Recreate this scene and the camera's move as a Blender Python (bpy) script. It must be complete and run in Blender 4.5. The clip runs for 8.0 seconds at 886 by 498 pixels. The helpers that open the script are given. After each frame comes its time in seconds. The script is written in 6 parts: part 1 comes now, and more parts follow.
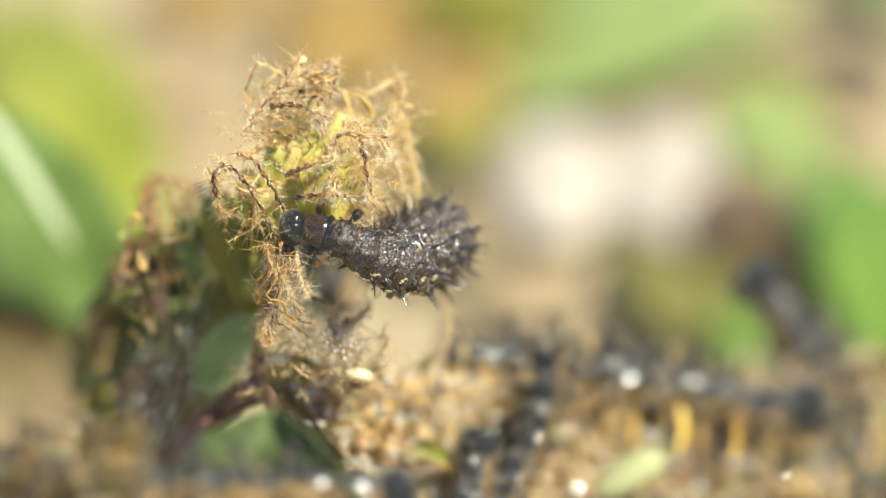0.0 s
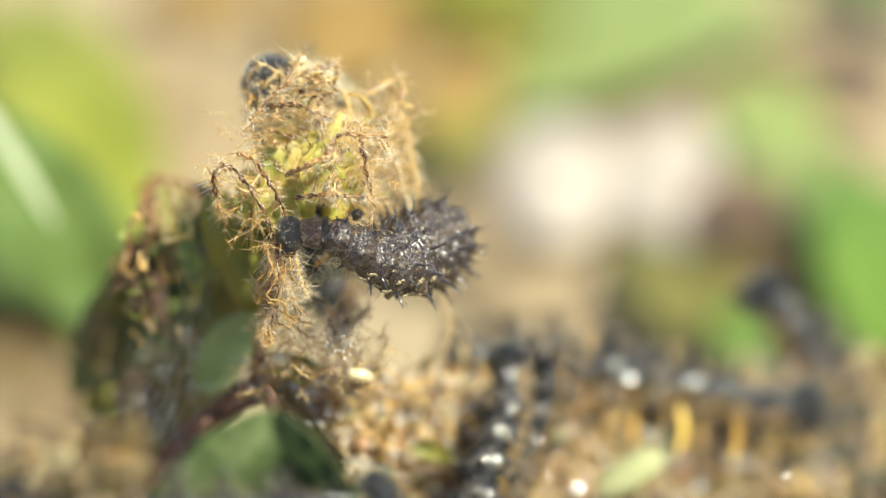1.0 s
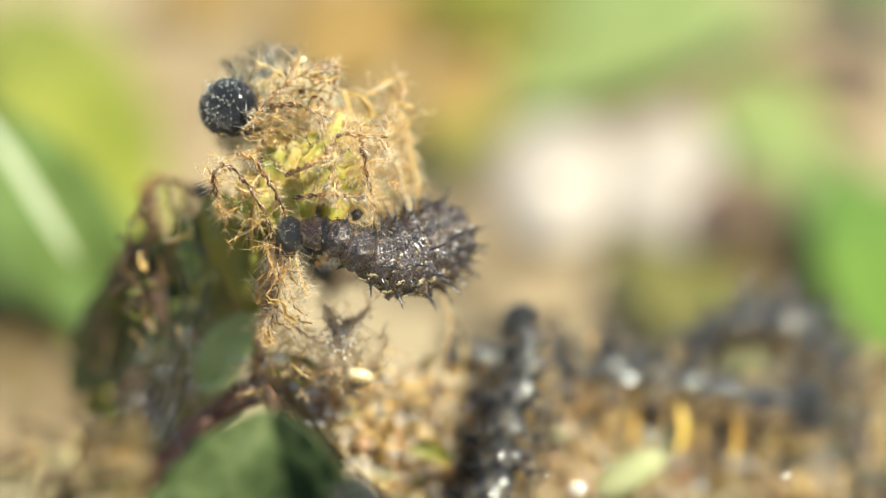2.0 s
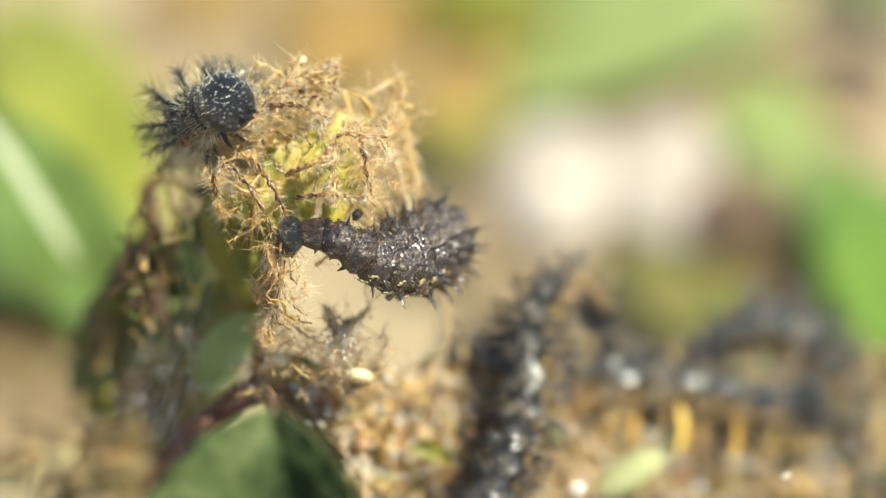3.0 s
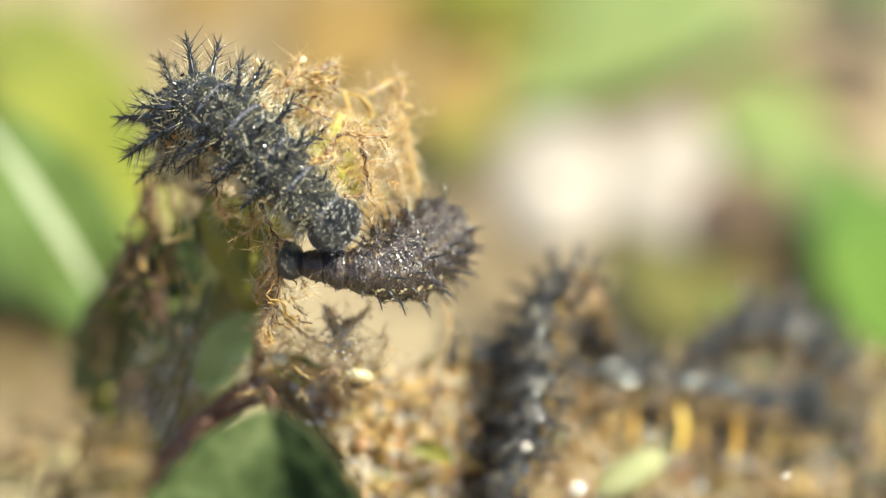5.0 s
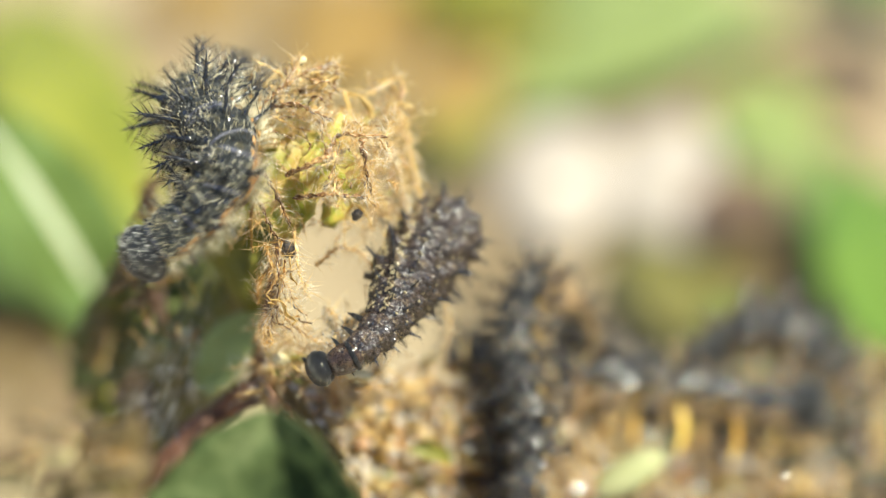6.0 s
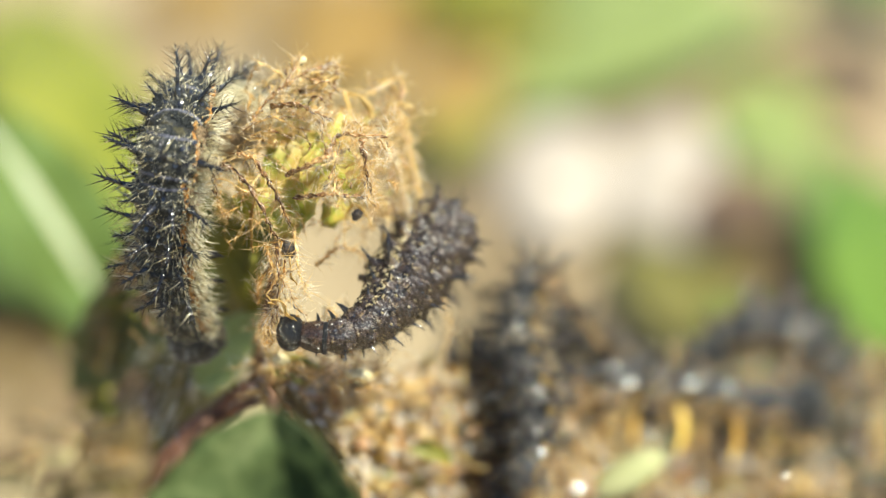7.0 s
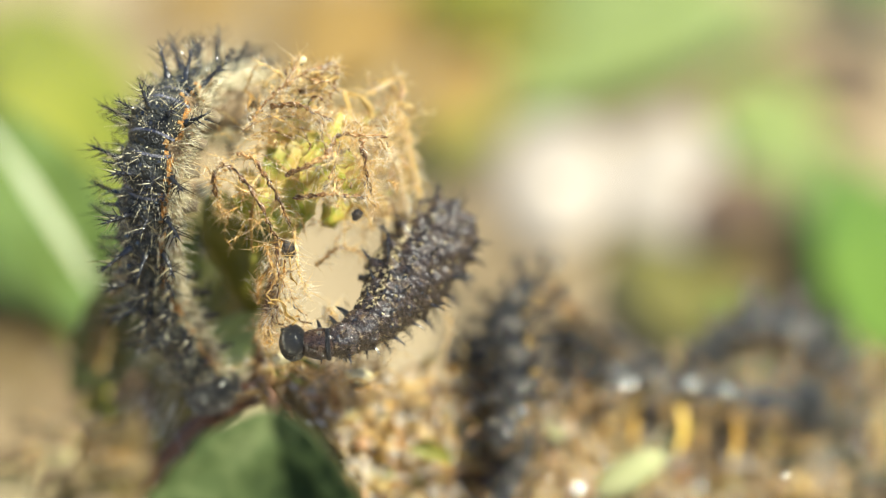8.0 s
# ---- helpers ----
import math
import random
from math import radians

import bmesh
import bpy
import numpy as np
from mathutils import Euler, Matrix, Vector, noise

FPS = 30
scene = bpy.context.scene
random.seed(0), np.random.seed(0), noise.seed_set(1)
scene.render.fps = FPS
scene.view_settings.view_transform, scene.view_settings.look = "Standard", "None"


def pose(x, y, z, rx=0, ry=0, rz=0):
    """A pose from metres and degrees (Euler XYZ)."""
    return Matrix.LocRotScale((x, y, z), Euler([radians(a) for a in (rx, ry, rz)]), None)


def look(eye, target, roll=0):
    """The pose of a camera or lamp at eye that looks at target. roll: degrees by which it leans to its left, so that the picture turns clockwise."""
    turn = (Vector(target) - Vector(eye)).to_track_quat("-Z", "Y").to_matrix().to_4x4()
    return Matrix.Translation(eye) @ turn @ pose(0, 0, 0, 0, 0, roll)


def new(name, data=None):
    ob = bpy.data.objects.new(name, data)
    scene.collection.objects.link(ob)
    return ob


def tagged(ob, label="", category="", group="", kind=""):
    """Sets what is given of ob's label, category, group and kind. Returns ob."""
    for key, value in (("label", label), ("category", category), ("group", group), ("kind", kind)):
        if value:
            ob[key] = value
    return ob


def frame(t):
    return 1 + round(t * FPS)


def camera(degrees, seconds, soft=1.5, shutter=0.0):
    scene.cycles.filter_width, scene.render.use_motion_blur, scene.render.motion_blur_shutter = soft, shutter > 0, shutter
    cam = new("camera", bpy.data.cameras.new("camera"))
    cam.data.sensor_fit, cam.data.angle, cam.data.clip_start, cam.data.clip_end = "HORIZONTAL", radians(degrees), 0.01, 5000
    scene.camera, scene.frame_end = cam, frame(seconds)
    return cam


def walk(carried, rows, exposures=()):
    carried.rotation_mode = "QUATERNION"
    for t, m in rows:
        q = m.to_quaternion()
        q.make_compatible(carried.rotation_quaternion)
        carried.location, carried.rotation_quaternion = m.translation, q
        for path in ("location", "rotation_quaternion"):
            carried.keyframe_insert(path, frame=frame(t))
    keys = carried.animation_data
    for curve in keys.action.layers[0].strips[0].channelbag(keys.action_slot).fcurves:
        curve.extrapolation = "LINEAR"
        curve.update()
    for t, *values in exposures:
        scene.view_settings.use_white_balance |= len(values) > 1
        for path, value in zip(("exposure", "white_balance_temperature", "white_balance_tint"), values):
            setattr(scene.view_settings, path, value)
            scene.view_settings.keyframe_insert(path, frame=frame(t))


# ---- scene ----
# Caterpillars on a gnawed nettle tip, close to the ground, on a sunny day.
MM = 0.001
TILT = radians(32)           # the camera looks down on the nettle
REACH = 260                  # millimetres from the lens to the sharp plane
TIP = Vector((0, 0, 0.055))  # the middle of the sharp plane, above the ground
RIGHT = Vector((1, 0, 0))
UP = Vector((0, math.sin(TILT), math.cos(TILT)))
AWAY = Vector((0, math.cos(TILT), -math.sin(TILT)))


def at(p):
    """World place of a spot given in millimetres from TIP: right, up and away."""
    return TIP + (RIGHT * p[0] + UP * p[1] + AWAY * p[2]) * MM


def turned(p):
    """World direction of a direction given as right, up and away."""
    return (RIGHT * p[0] + UP * p[1] + AWAY * p[2]).normalized()


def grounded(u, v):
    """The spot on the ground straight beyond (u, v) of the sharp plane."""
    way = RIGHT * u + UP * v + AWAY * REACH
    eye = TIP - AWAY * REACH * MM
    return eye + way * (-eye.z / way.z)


# ---- camera ----
cam = camera(10.34, 8.0, soft=1.15, shutter=0.3)
cam.data.dof.use_dof = True
cam.data.dof.focus_distance = REACH * MM
cam.data.dof.aperture_fstop = 14.5
EYE = tuple(TIP - AWAY * REACH * MM)
walk(cam, [(0.0, look(EYE, tuple(TIP))), (8.0, look(EYE, tuple(TIP)))])

# ---- sky, sun, exposure ----
SUN_TO = (RIGHT * 0.48 + UP * 0.62 - AWAY * 0.62).normalized()
world = bpy.data.worlds.new("sky")
scene.world = world
world.use_nodes = True
wn = world.node_tree.nodes
sky = wn.new("ShaderNodeTexSky")
sky.sky_type = "NISHITA"
sky.sun_disc = False
sky.sun_elevation = math.asin(SUN_TO.z)
sky.sun_rotation = math.atan2(SUN_TO.x, SUN_TO.y)
wn["Background"].inputs["Strength"].default_value = 0.107
world.node_tree.links.new(sky.outputs[0], wn["Background"].inputs["Color"])
sun = new("sun", bpy.data.lights.new("sun", "SUN"))
sun.data.energy = 4.65
sun.data.angle = radians(0.53)
sun.data.color = (1.0, 0.98, 0.77)
sun.matrix_world = look(tuple(SUN_TO), (0, 0, 0))
scene.view_settings.exposure = 1.15


# ---- materials ----
def material(name, colours, scale=800.0, detail=4.0, rough=0.6, rough_var=0.15, bump=0.4, depth=0.00008,
             see_through=0.0, coat=0.0, per_piece=0.0, specular=0.5, fine=6.0, spread=0.36, gaps=0.0):
    """A surface with broad and fine variation. colours: two to four base colours from low to high."""
    m = bpy.data.materials.new(name)
    m.use_nodes = True
    nodes, links = m.node_tree.nodes, m.node_tree.links
    shader = nodes["Principled BSDF"]
    where = nodes.new("ShaderNodeTexCoord")
    broad = nodes.new("ShaderNodeTexNoise")
    broad.inputs["Scale"].default_value = scale
    broad.inputs["Detail"].default_value = detail
    links.new(where.outputs["Object"], broad.inputs["Vector"])
    grain = nodes.new("ShaderNodeTexNoise")
    grain.inputs["Scale"].default_value = scale * fine
    grain.inputs["Detail"].default_value = 3.0
    links.new(where.outputs["Object"], grain.inputs["Vector"])
    both = nodes.new("ShaderNodeMix")
    both.data_type = "FLOAT"
    both.inputs["Factor"].default_value = 0.35
    links.new(broad.outputs["Fac"], both.inputs["A"])
    links.new(grain.outputs["Fac"], both.inputs["B"])
    value = both.outputs["Result"]
    if per_piece:
        geo = nodes.new("ShaderNodeNewGeometry")
        info = nodes.new("ShaderNodeObjectInfo")
        mixed = nodes.new("ShaderNodeMath")
        mixed.operation = "ADD"
        links.new(geo.outputs["Random Per Island"], mixed.inputs[0])
        links.new(info.outputs["Random"], mixed.inputs[1])
        wrap = nodes.new("ShaderNodeMath")
        wrap.operation = "FRACT"
        links.new(mixed.outputs[0], wrap.inputs[0])
        scaled = nodes.new("ShaderNodeMapRange")
        scaled.inputs["To Min"].default_value = -per_piece / 2
        scaled.inputs["To Max"].default_value = per_piece / 2
        links.new(wrap.outputs[0], scaled.inputs["Value"])
        plus = nodes.new("ShaderNodeMath")
        plus.operation = "ADD"
        links.new(value, plus.inputs[0])
        links.new(scaled.outputs["Result"], plus.inputs[1])
        value = plus.outputs[0]
    ramp = nodes.new("ShaderNodeValToRGB")
    stops = ramp.color_ramp.elements
    while len(stops) < len(colours):
        stops.new(0.5)
    for i, c in enumerate(colours):
        stops[i].position = 0.5 - spread / 2 + spread * i / max(1, len(colours) - 1)
        stops[i].color = (*c, 1)
    links.new(value, ramp.inputs["Fac"])
    links.new(ramp.outputs["Color"], shader.inputs["Base Color"])
    gloss = nodes.new("ShaderNodeMapRange")
    gloss.inputs["To Min"].default_value = max(0.03, rough - rough_var)
    gloss.inputs["To Max"].default_value = min(1.0, rough + rough_var)
    links.new(grain.outputs["Fac"], gloss.inputs["Value"])
    links.new(gloss.outputs["Result"], shader.inputs["Roughness"])
    shader.inputs["Specular IOR Level"].default_value = specular
    shader.inputs["Coat Weight"].default_value = coat
    shader.inputs["Coat Roughness"].default_value = 0.12
    if bump:
        relief = nodes.new("ShaderNodeBump")
        relief.inputs["Strength"].default_value = bump
        relief.inputs["Distance"].default_value = depth
        links.new(both.outputs["Result"], relief.inputs["Height"])
        links.new(relief.outputs["Normal"], shader.inputs["Normal"])
    if see_through:
        glow = nodes.new("ShaderNodeBsdfTranslucent")
        links.new(ramp.outputs["Color"], glow.inputs["Color"])
        mix = nodes.new("ShaderNodeMixShader")
        mix.inputs["Fac"].default_value = see_through
        links.new(shader.outputs[0], mix.inputs[1])
        links.new(glow.outputs[0], mix.inputs[2])
        links.new(mix.outputs[0], nodes["Material Output"].inputs["Surface"])
        if gaps:
            cells = nodes.new("ShaderNodeTexVoronoi")
            cells.feature = "DISTANCE_TO_EDGE"
            cells.inputs["Scale"].default_value = 3200.0
            links.new(where.outputs["Object"], cells.inputs["Vector"])
            edge = nodes.new("ShaderNodeMath")
            edge.operation = "GREATER_THAN"
            edge.inputs[1].default_value = 0.2 * (1 - gaps)
            links.new(cells.outputs["Distance"], edge.inputs[0])
            eaten = nodes.new("ShaderNodeMixShader")
            links.new(edge.outputs[0], eaten.inputs["Fac"])
            links.new(mix.outputs[0], eaten.inputs[1])
            links.new(nodes.new("ShaderNodeBsdfTransparent").outputs[0], eaten.inputs[2])
            links.new(eaten.outputs[0], nodes["Material Output"].inputs["Surface"])
    return m


BLACK_SKIN = material("black_skin", [(0.007, 0.008, 0.009), (0.016, 0.018, 0.018), (0.03, 0.032, 0.03), (0.09, 0.075, 0.03)],
                      scale=2.2, rough=0.34, bump=0.5, depth=0.06, coat=0.05, specular=0.4)
AMBER_FLANK = material("amber_flank", [(0.06, 0.04, 0.02), (0.26, 0.15, 0.03), (0.58, 0.38, 0.07)], scale=3.0, rough=0.35, bump=0.4, depth=0.05, see_through=0.15)
WET_SKIN = material("wet_black_skin", [(0.012, 0.014, 0.018), (0.026, 0.029, 0.033), (0.05, 0.05, 0.048), (0.10, 0.08, 0.045)],
                    scale=2.2, rough=0.38, rough_var=0.08, bump=0.4, depth=0.05, coat=0.05, specular=0.35, spread=0.3)
FLANK = material("orange_flank", [(0.10, 0.06, 0.03), (0.45, 0.20, 0.04), (0.62, 0.40, 0.16)], scale=3.0, rough=0.5, bump=0.5, depth=0.05, see_through=0.15)
BROWN_SKIN = material("brown_skin", [(0.009, 0.007, 0.0065), (0.024, 0.017, 0.015), (0.05, 0.034, 0.028), (0.18, 0.125, 0.06)],
                      scale=2.0, rough=0.26, rough_var=0.16, bump=0.3, depth=0.022, coat=0.3, specular=0.5, fine=6.0, spread=0.34)
BELLY = material("tan_belly_skin", [(0.10, 0.07, 0.04), (0.26, 0.18, 0.10), (0.44, 0.31, 0.18), (0.52, 0.40, 0.26)], scale=2.6, rough=0.45, bump=0.6, depth=0.06, see_through=0.1)
SALMON = material("salmon_flank_skin", [(0.12, 0.07, 0.035), (0.36, 0.21, 0.10), (0.55, 0.36, 0.18), (0.62, 0.46, 0.20)], scale=2.0, rough=0.45, bump=0.6, depth=0.06, see_through=0.1)
BROWN_GRAIN = material("brown_skin_grain", [(0.012, 0.009, 0.008), (0.045, 0.034, 0.03), (0.13, 0.10, 0.082)], scale=6.0, rough=0.22, rough_var=0.06, bump=0.0, specular=0.6, per_piece=0.5)
SLATE = material("slate_tan_skin", [(0.028, 0.03, 0.034), (0.07, 0.07, 0.07), (0.14, 0.125, 0.10), (0.28, 0.20, 0.11)], scale=3.0, rough=0.35, bump=0.5, depth=0.05)
PALE_RING = material("pale_ring", [(0.16, 0.14, 0.11), (0.34, 0.30, 0.24)], scale=6.0, rough=0.3, bump=0.0)
NECK_SKIN = material("reddish_neck_skin", [(0.025, 0.014, 0.012), (0.075, 0.042, 0.034), (0.17, 0.105, 0.06)], scale=3.0, rough=0.3, bump=0.8, depth=0.06, coat=0.5, spread=0.26)
HORN = material("black_horn", [(0.010, 0.011, 0.013), (0.026, 0.028, 0.033)], scale=9.0, rough=0.33, rough_var=0.1, bump=0.7, depth=0.05, coat=0.15)
MOTTLE = material("yellow_mottling", [(0.12, 0.09, 0.05), (0.35, 0.28, 0.15), (0.58, 0.50, 0.30)], scale=3.0, rough=0.35, bump=0.5, depth=0.05, coat=0.3)
PROLEG = material("proleg_skin", [(0.05, 0.04, 0.03), (0.13, 0.10, 0.06), (0.24, 0.18, 0.11)], scale=4.0, rough=0.45, bump=0.4, depth=0.04)
FOLD = material("slate_fold", [(0.03, 0.03, 0.038), (0.08, 0.08, 0.105), (0.15, 0.15, 0.19)], scale=3.0, rough=0.35, bump=0.3, depth=0.04)
SPINE = material("spine_horn", [(0.006, 0.007, 0.009), (0.022, 0.022, 0.026)], scale=5.0, rough=0.17, rough_var=0.06, bump=0.0, specular=0.65)
BRISTLE = material("pale_bristle", [(0.55, 0.48, 0.28), (0.84, 0.78, 0.58)], scale=2.0, rough=0.1, rough_var=0.04, bump=0.0, specular=0.9, see_through=0.3, per_piece=0.5)
FACE_DOT = material("grey_face_bristle", [(0.24, 0.24, 0.23), (0.56, 0.55, 0.48)], scale=2.0, rough=0.2, bump=0.0, specular=0.7, per_piece=0.6)
AMBER_BRISTLE = material("amber_bristle", [(0.10, 0.07, 0.04), (0.42, 0.32, 0.18)], scale=2.0, rough=0.2, bump=0.0, see_through=0.2, per_piece=0.6)
VEIN = material("dried_vein", [(0.15, 0.065, 0.016), (0.47, 0.235, 0.045), (0.70, 0.43, 0.11), (0.87, 0.66, 0.29)], scale=900, rough=0.28, bump=0.7,
                per_piece=0.35, see_through=0.2)
DARK_VEIN = material("brown_vein", [(0.018, 0.009, 0.006), (0.07, 0.032, 0.013), (0.20, 0.10, 0.035), (0.46, 0.27, 0.10)], scale=1100, rough=0.28, bump=0.8, per_piece=0.15)
HAIR = material("golden_hair", [(0.76, 0.48, 0.16), (0.92, 0.72, 0.38), (0.97, 0.93, 0.82)], scale=700, rough=0.12, rough_var=0.05, bump=0.0, see_through=0.4, per_piece=0.4, specular=0.9)
BLADE = material("yellowed_leaf", [(0.30, 0.36, 0.04), (0.46, 0.46, 0.07), (0.64, 0.52, 0.13), (0.56, 0.34, 0.09)], scale=420, rough=0.45, bump=0.7, see_through=0.5, spread=0.28)
SHRED = material("shredded_leaf", [(0.32, 0.18, 0.05), (0.60, 0.40, 0.12), (0.76, 0.57, 0.24)], scale=600, rough=0.5, bump=0.6, see_through=0.5, per_piece=0.4)
PALE = material("pale_blade", [(0.42, 0.46, 0.28), (0.52, 0.56, 0.38), (0.60, 0.62, 0.46)], scale=200, rough=0.4, bump=0.3, see_through=0.3)
PEACH = material("peach_shred", [(0.46, 0.26, 0.13), (0.66, 0.43, 0.25), (0.76, 0.58, 0.40)], scale=500, rough=0.4, bump=0.5, see_through=0.45, per_piece=0.3)
GAUZE = material("gauzy_leaf_skin", [(0.54, 0.37, 0.11), (0.73, 0.56, 0.24), (0.84, 0.72, 0.45)], scale=500, rough=0.5, bump=0.6, see_through=0.6)
LACE = material("eaten_leaf_skin", [(0.52, 0.36, 0.11), (0.71, 0.55, 0.24), (0.82, 0.71, 0.45)], scale=500, rough=0.5, bump=0.6, see_through=0.6, gaps=0.75)
DARK_LEAF = material("withered_dark_leaf", [(0.025, 0.03, 0.016), (0.06, 0.065, 0.03), (0.10, 0.085, 0.045), (0.16, 0.11, 0.05)], scale=260, rough=0.55, bump=0.6, see_through=0.25)
SHADE_LEAF = material("shaded_olive_leaf", [(0.11, 0.145, 0.05), (0.17, 0.19, 0.07), (0.22, 0.20, 0.08), (0.26, 0.19, 0.09)], scale=200, specular=0.12, rough=0.6, bump=0.8, depth=0.0002, see_through=0.42)
GREEN = material("green_leaf", [(0.075, 0.122, 0.026), (0.122, 0.192, 0.046), (0.175, 0.255, 0.07)], scale=240, rough=0.45, bump=0.5, see_through=0.35)
DEEP = material("deep_green_leaf", [(0.028, 0.045, 0.015), (0.075, 0.105, 0.035), (0.14, 0.17, 0.07)], scale=260, specular=0.15, rough=0.7, bump=0.8, depth=0.0002, see_through=0.3, spread=0.22)
SAGE = material("sage_leaf", [(0.20, 0.24, 0.06), (0.28, 0.33, 0.09), (0.36, 0.40, 0.14)], scale=240, rough=0.5, bump=0.5, see_through=0.35)
# sage lightened in its colour, in place of light on a shaded leaf
LIGHTENED_SAGE = material("lightened_sage_leaf", [(0.26, 0.33, 0.11), (0.34, 0.41, 0.16), (0.40, 0.45, 0.20)], scale=240, rough=0.6, specular=0.2, bump=0.5, see_through=0.3)
MINT = material("soft_green_leaf", [(0.17, 0.215, 0.058), (0.22, 0.27, 0.08), (0.27, 0.32, 0.11)], scale=120, rough=0.45, bump=0.4, see_through=0.3)
FRESH = material("bright_leaf", [(0.085, 0.165, 0.016), (0.125, 0.215, 0.026), (0.17, 0.26, 0.04)], scale=120, rough=0.45, bump=0.4, see_through=0.3)
LIME = material("fresh_leaf", [(0.155, 0.185, 0.016), (0.235, 0.25, 0.026), (0.31, 0.305, 0.045)], scale=120, rough=0.45, bump=0.4, see_through=0.3)
OLIVE = material("olive_leaf", [(0.13, 0.13, 0.02), (0.22, 0.21, 0.03), (0.30, 0.26, 0.05)], scale=140, rough=0.5, bump=0.4, see_through=0.3)
MOSS = material("dull_moss_leaf", [(0.11, 0.10, 0.02), (0.155, 0.14, 0.03), (0.20, 0.17, 0.045)], scale=140, rough=0.5, bump=0.4, see_through=0.3)
STRAW = material("dry_straw", [(0.205, 0.142, 0.07), (0.285, 0.205, 0.108), (0.35, 0.27, 0.155)], scale=160, rough=0.6, bump=0.5, see_through=0.25)
RUST = material("rust_leaf", [(0.20, 0.115, 0.028), (0.27, 0.165, 0.04), (0.35, 0.23, 0.07)], scale=160, rough=0.55, bump=0.5, see_through=0.25)
GNAWED = material("gnawed_brown_leaf", [(0.08, 0.06, 0.04), (0.23, 0.16, 0.085), (0.42, 0.30, 0.16), (0.56, 0.40, 0.24)], scale=130, rough=0.6, bump=0.6, see_through=0.2)
UMBER = material("brown_leaf", [(0.06, 0.035, 0.02), (0.12, 0.075, 0.04), (0.2, 0.12, 0.07)], scale=160, rough=0.6, bump=0.5, see_through=0.1)
STEM = material("reddish_stem", [(0.06, 0.028, 0.016), (0.13, 0.058, 0.034), (0.20, 0.12, 0.06)], scale=300, rough=0.45, bump=0.5)
PEBBLE = material("pale_pebble", [(0.275, 0.235, 0.19), (0.31, 0.265, 0.217), (0.345, 0.297, 0.248)], scale=200, rough=0.7, bump=0.5)
SOIL = material("straw_soil", [(0.175, 0.132, 0.072), (0.23, 0.173, 0.098), (0.275, 0.213, 0.125), (0.22, 0.21, 0.08)], scale=60, detail=8, rough=0.8, bump=0.8, depth=0.002)
CRUMB = material("nest_crumbs", [(0.06, 0.045, 0.03), (0.28, 0.19, 0.08), (0.52, 0.36, 0.17), (0.70, 0.58, 0.38)], scale=500, rough=0.45, bump=0.4, per_piece=0.7, see_through=0.15)
DROPPING = material("dark_dropping", [(0.008, 0.008, 0.008), (0.03, 0.03, 0.026)], scale=900, rough=0.16, rough_var=0.04, bump=0.0, specular=0.9)
FRASS = material("rough_dropping", [(0.012, 0.010, 0.009), (0.05, 0.04, 0.034), (0.10, 0.08, 0.06)], scale=1500, rough=0.6, bump=1.0, depth=0.0002)
ORANGE = material("orange_scale", [(0.40, 0.16, 0.02), (0.60, 0.34, 0.05), (0.70, 0.48, 0.10)], scale=500, rough=0.4, bump=0.4, see_through=0.2, per_piece=0.5)
CREAM = material("cream_husk", [(0.30, 0.31, 0.15), (0.38, 0.38, 0.20)], scale=400, specular=0.15, rough=0.75, bump=0.4, see_through=0.2)
PALE_HUSK = material("pale_husk", [(0.50, 0.43, 0.24), (0.66, 0.58, 0.36)], scale=400, rough=0.3, bump=0.4, see_through=0.2)
OCHRE = material("ochre_dry_leaf", [(0.055, 0.038, 0.02), (0.13, 0.092, 0.036), (0.20, 0.142, 0.06), (0.13, 0.075, 0.04)], scale=180, rough=0.5, bump=0.5, see_through=0.3)
SHEEN = material("glossy_glint_grain", [(0.006, 0.007, 0.009), (0.02, 0.02, 0.022)], scale=3.0, rough=0.17, rough_var=0.04, bump=0.0, specular=0.9)
# the silk knot, and the domes added for glints on the gnawed leaf
SILK_AND_GLINT = material("silk_and_glint", [(0.30, 0.26, 0.2), (0.5, 0.46, 0.4)], scale=500, rough=0.08, rough_var=0.02, bump=0.0, specular=1.0)
SILK = material("silk", [(0.75, 0.75, 0.75), (0.85, 0.85, 0.85)], scale=500, rough=0.15, bump=0.0, see_through=0.3)


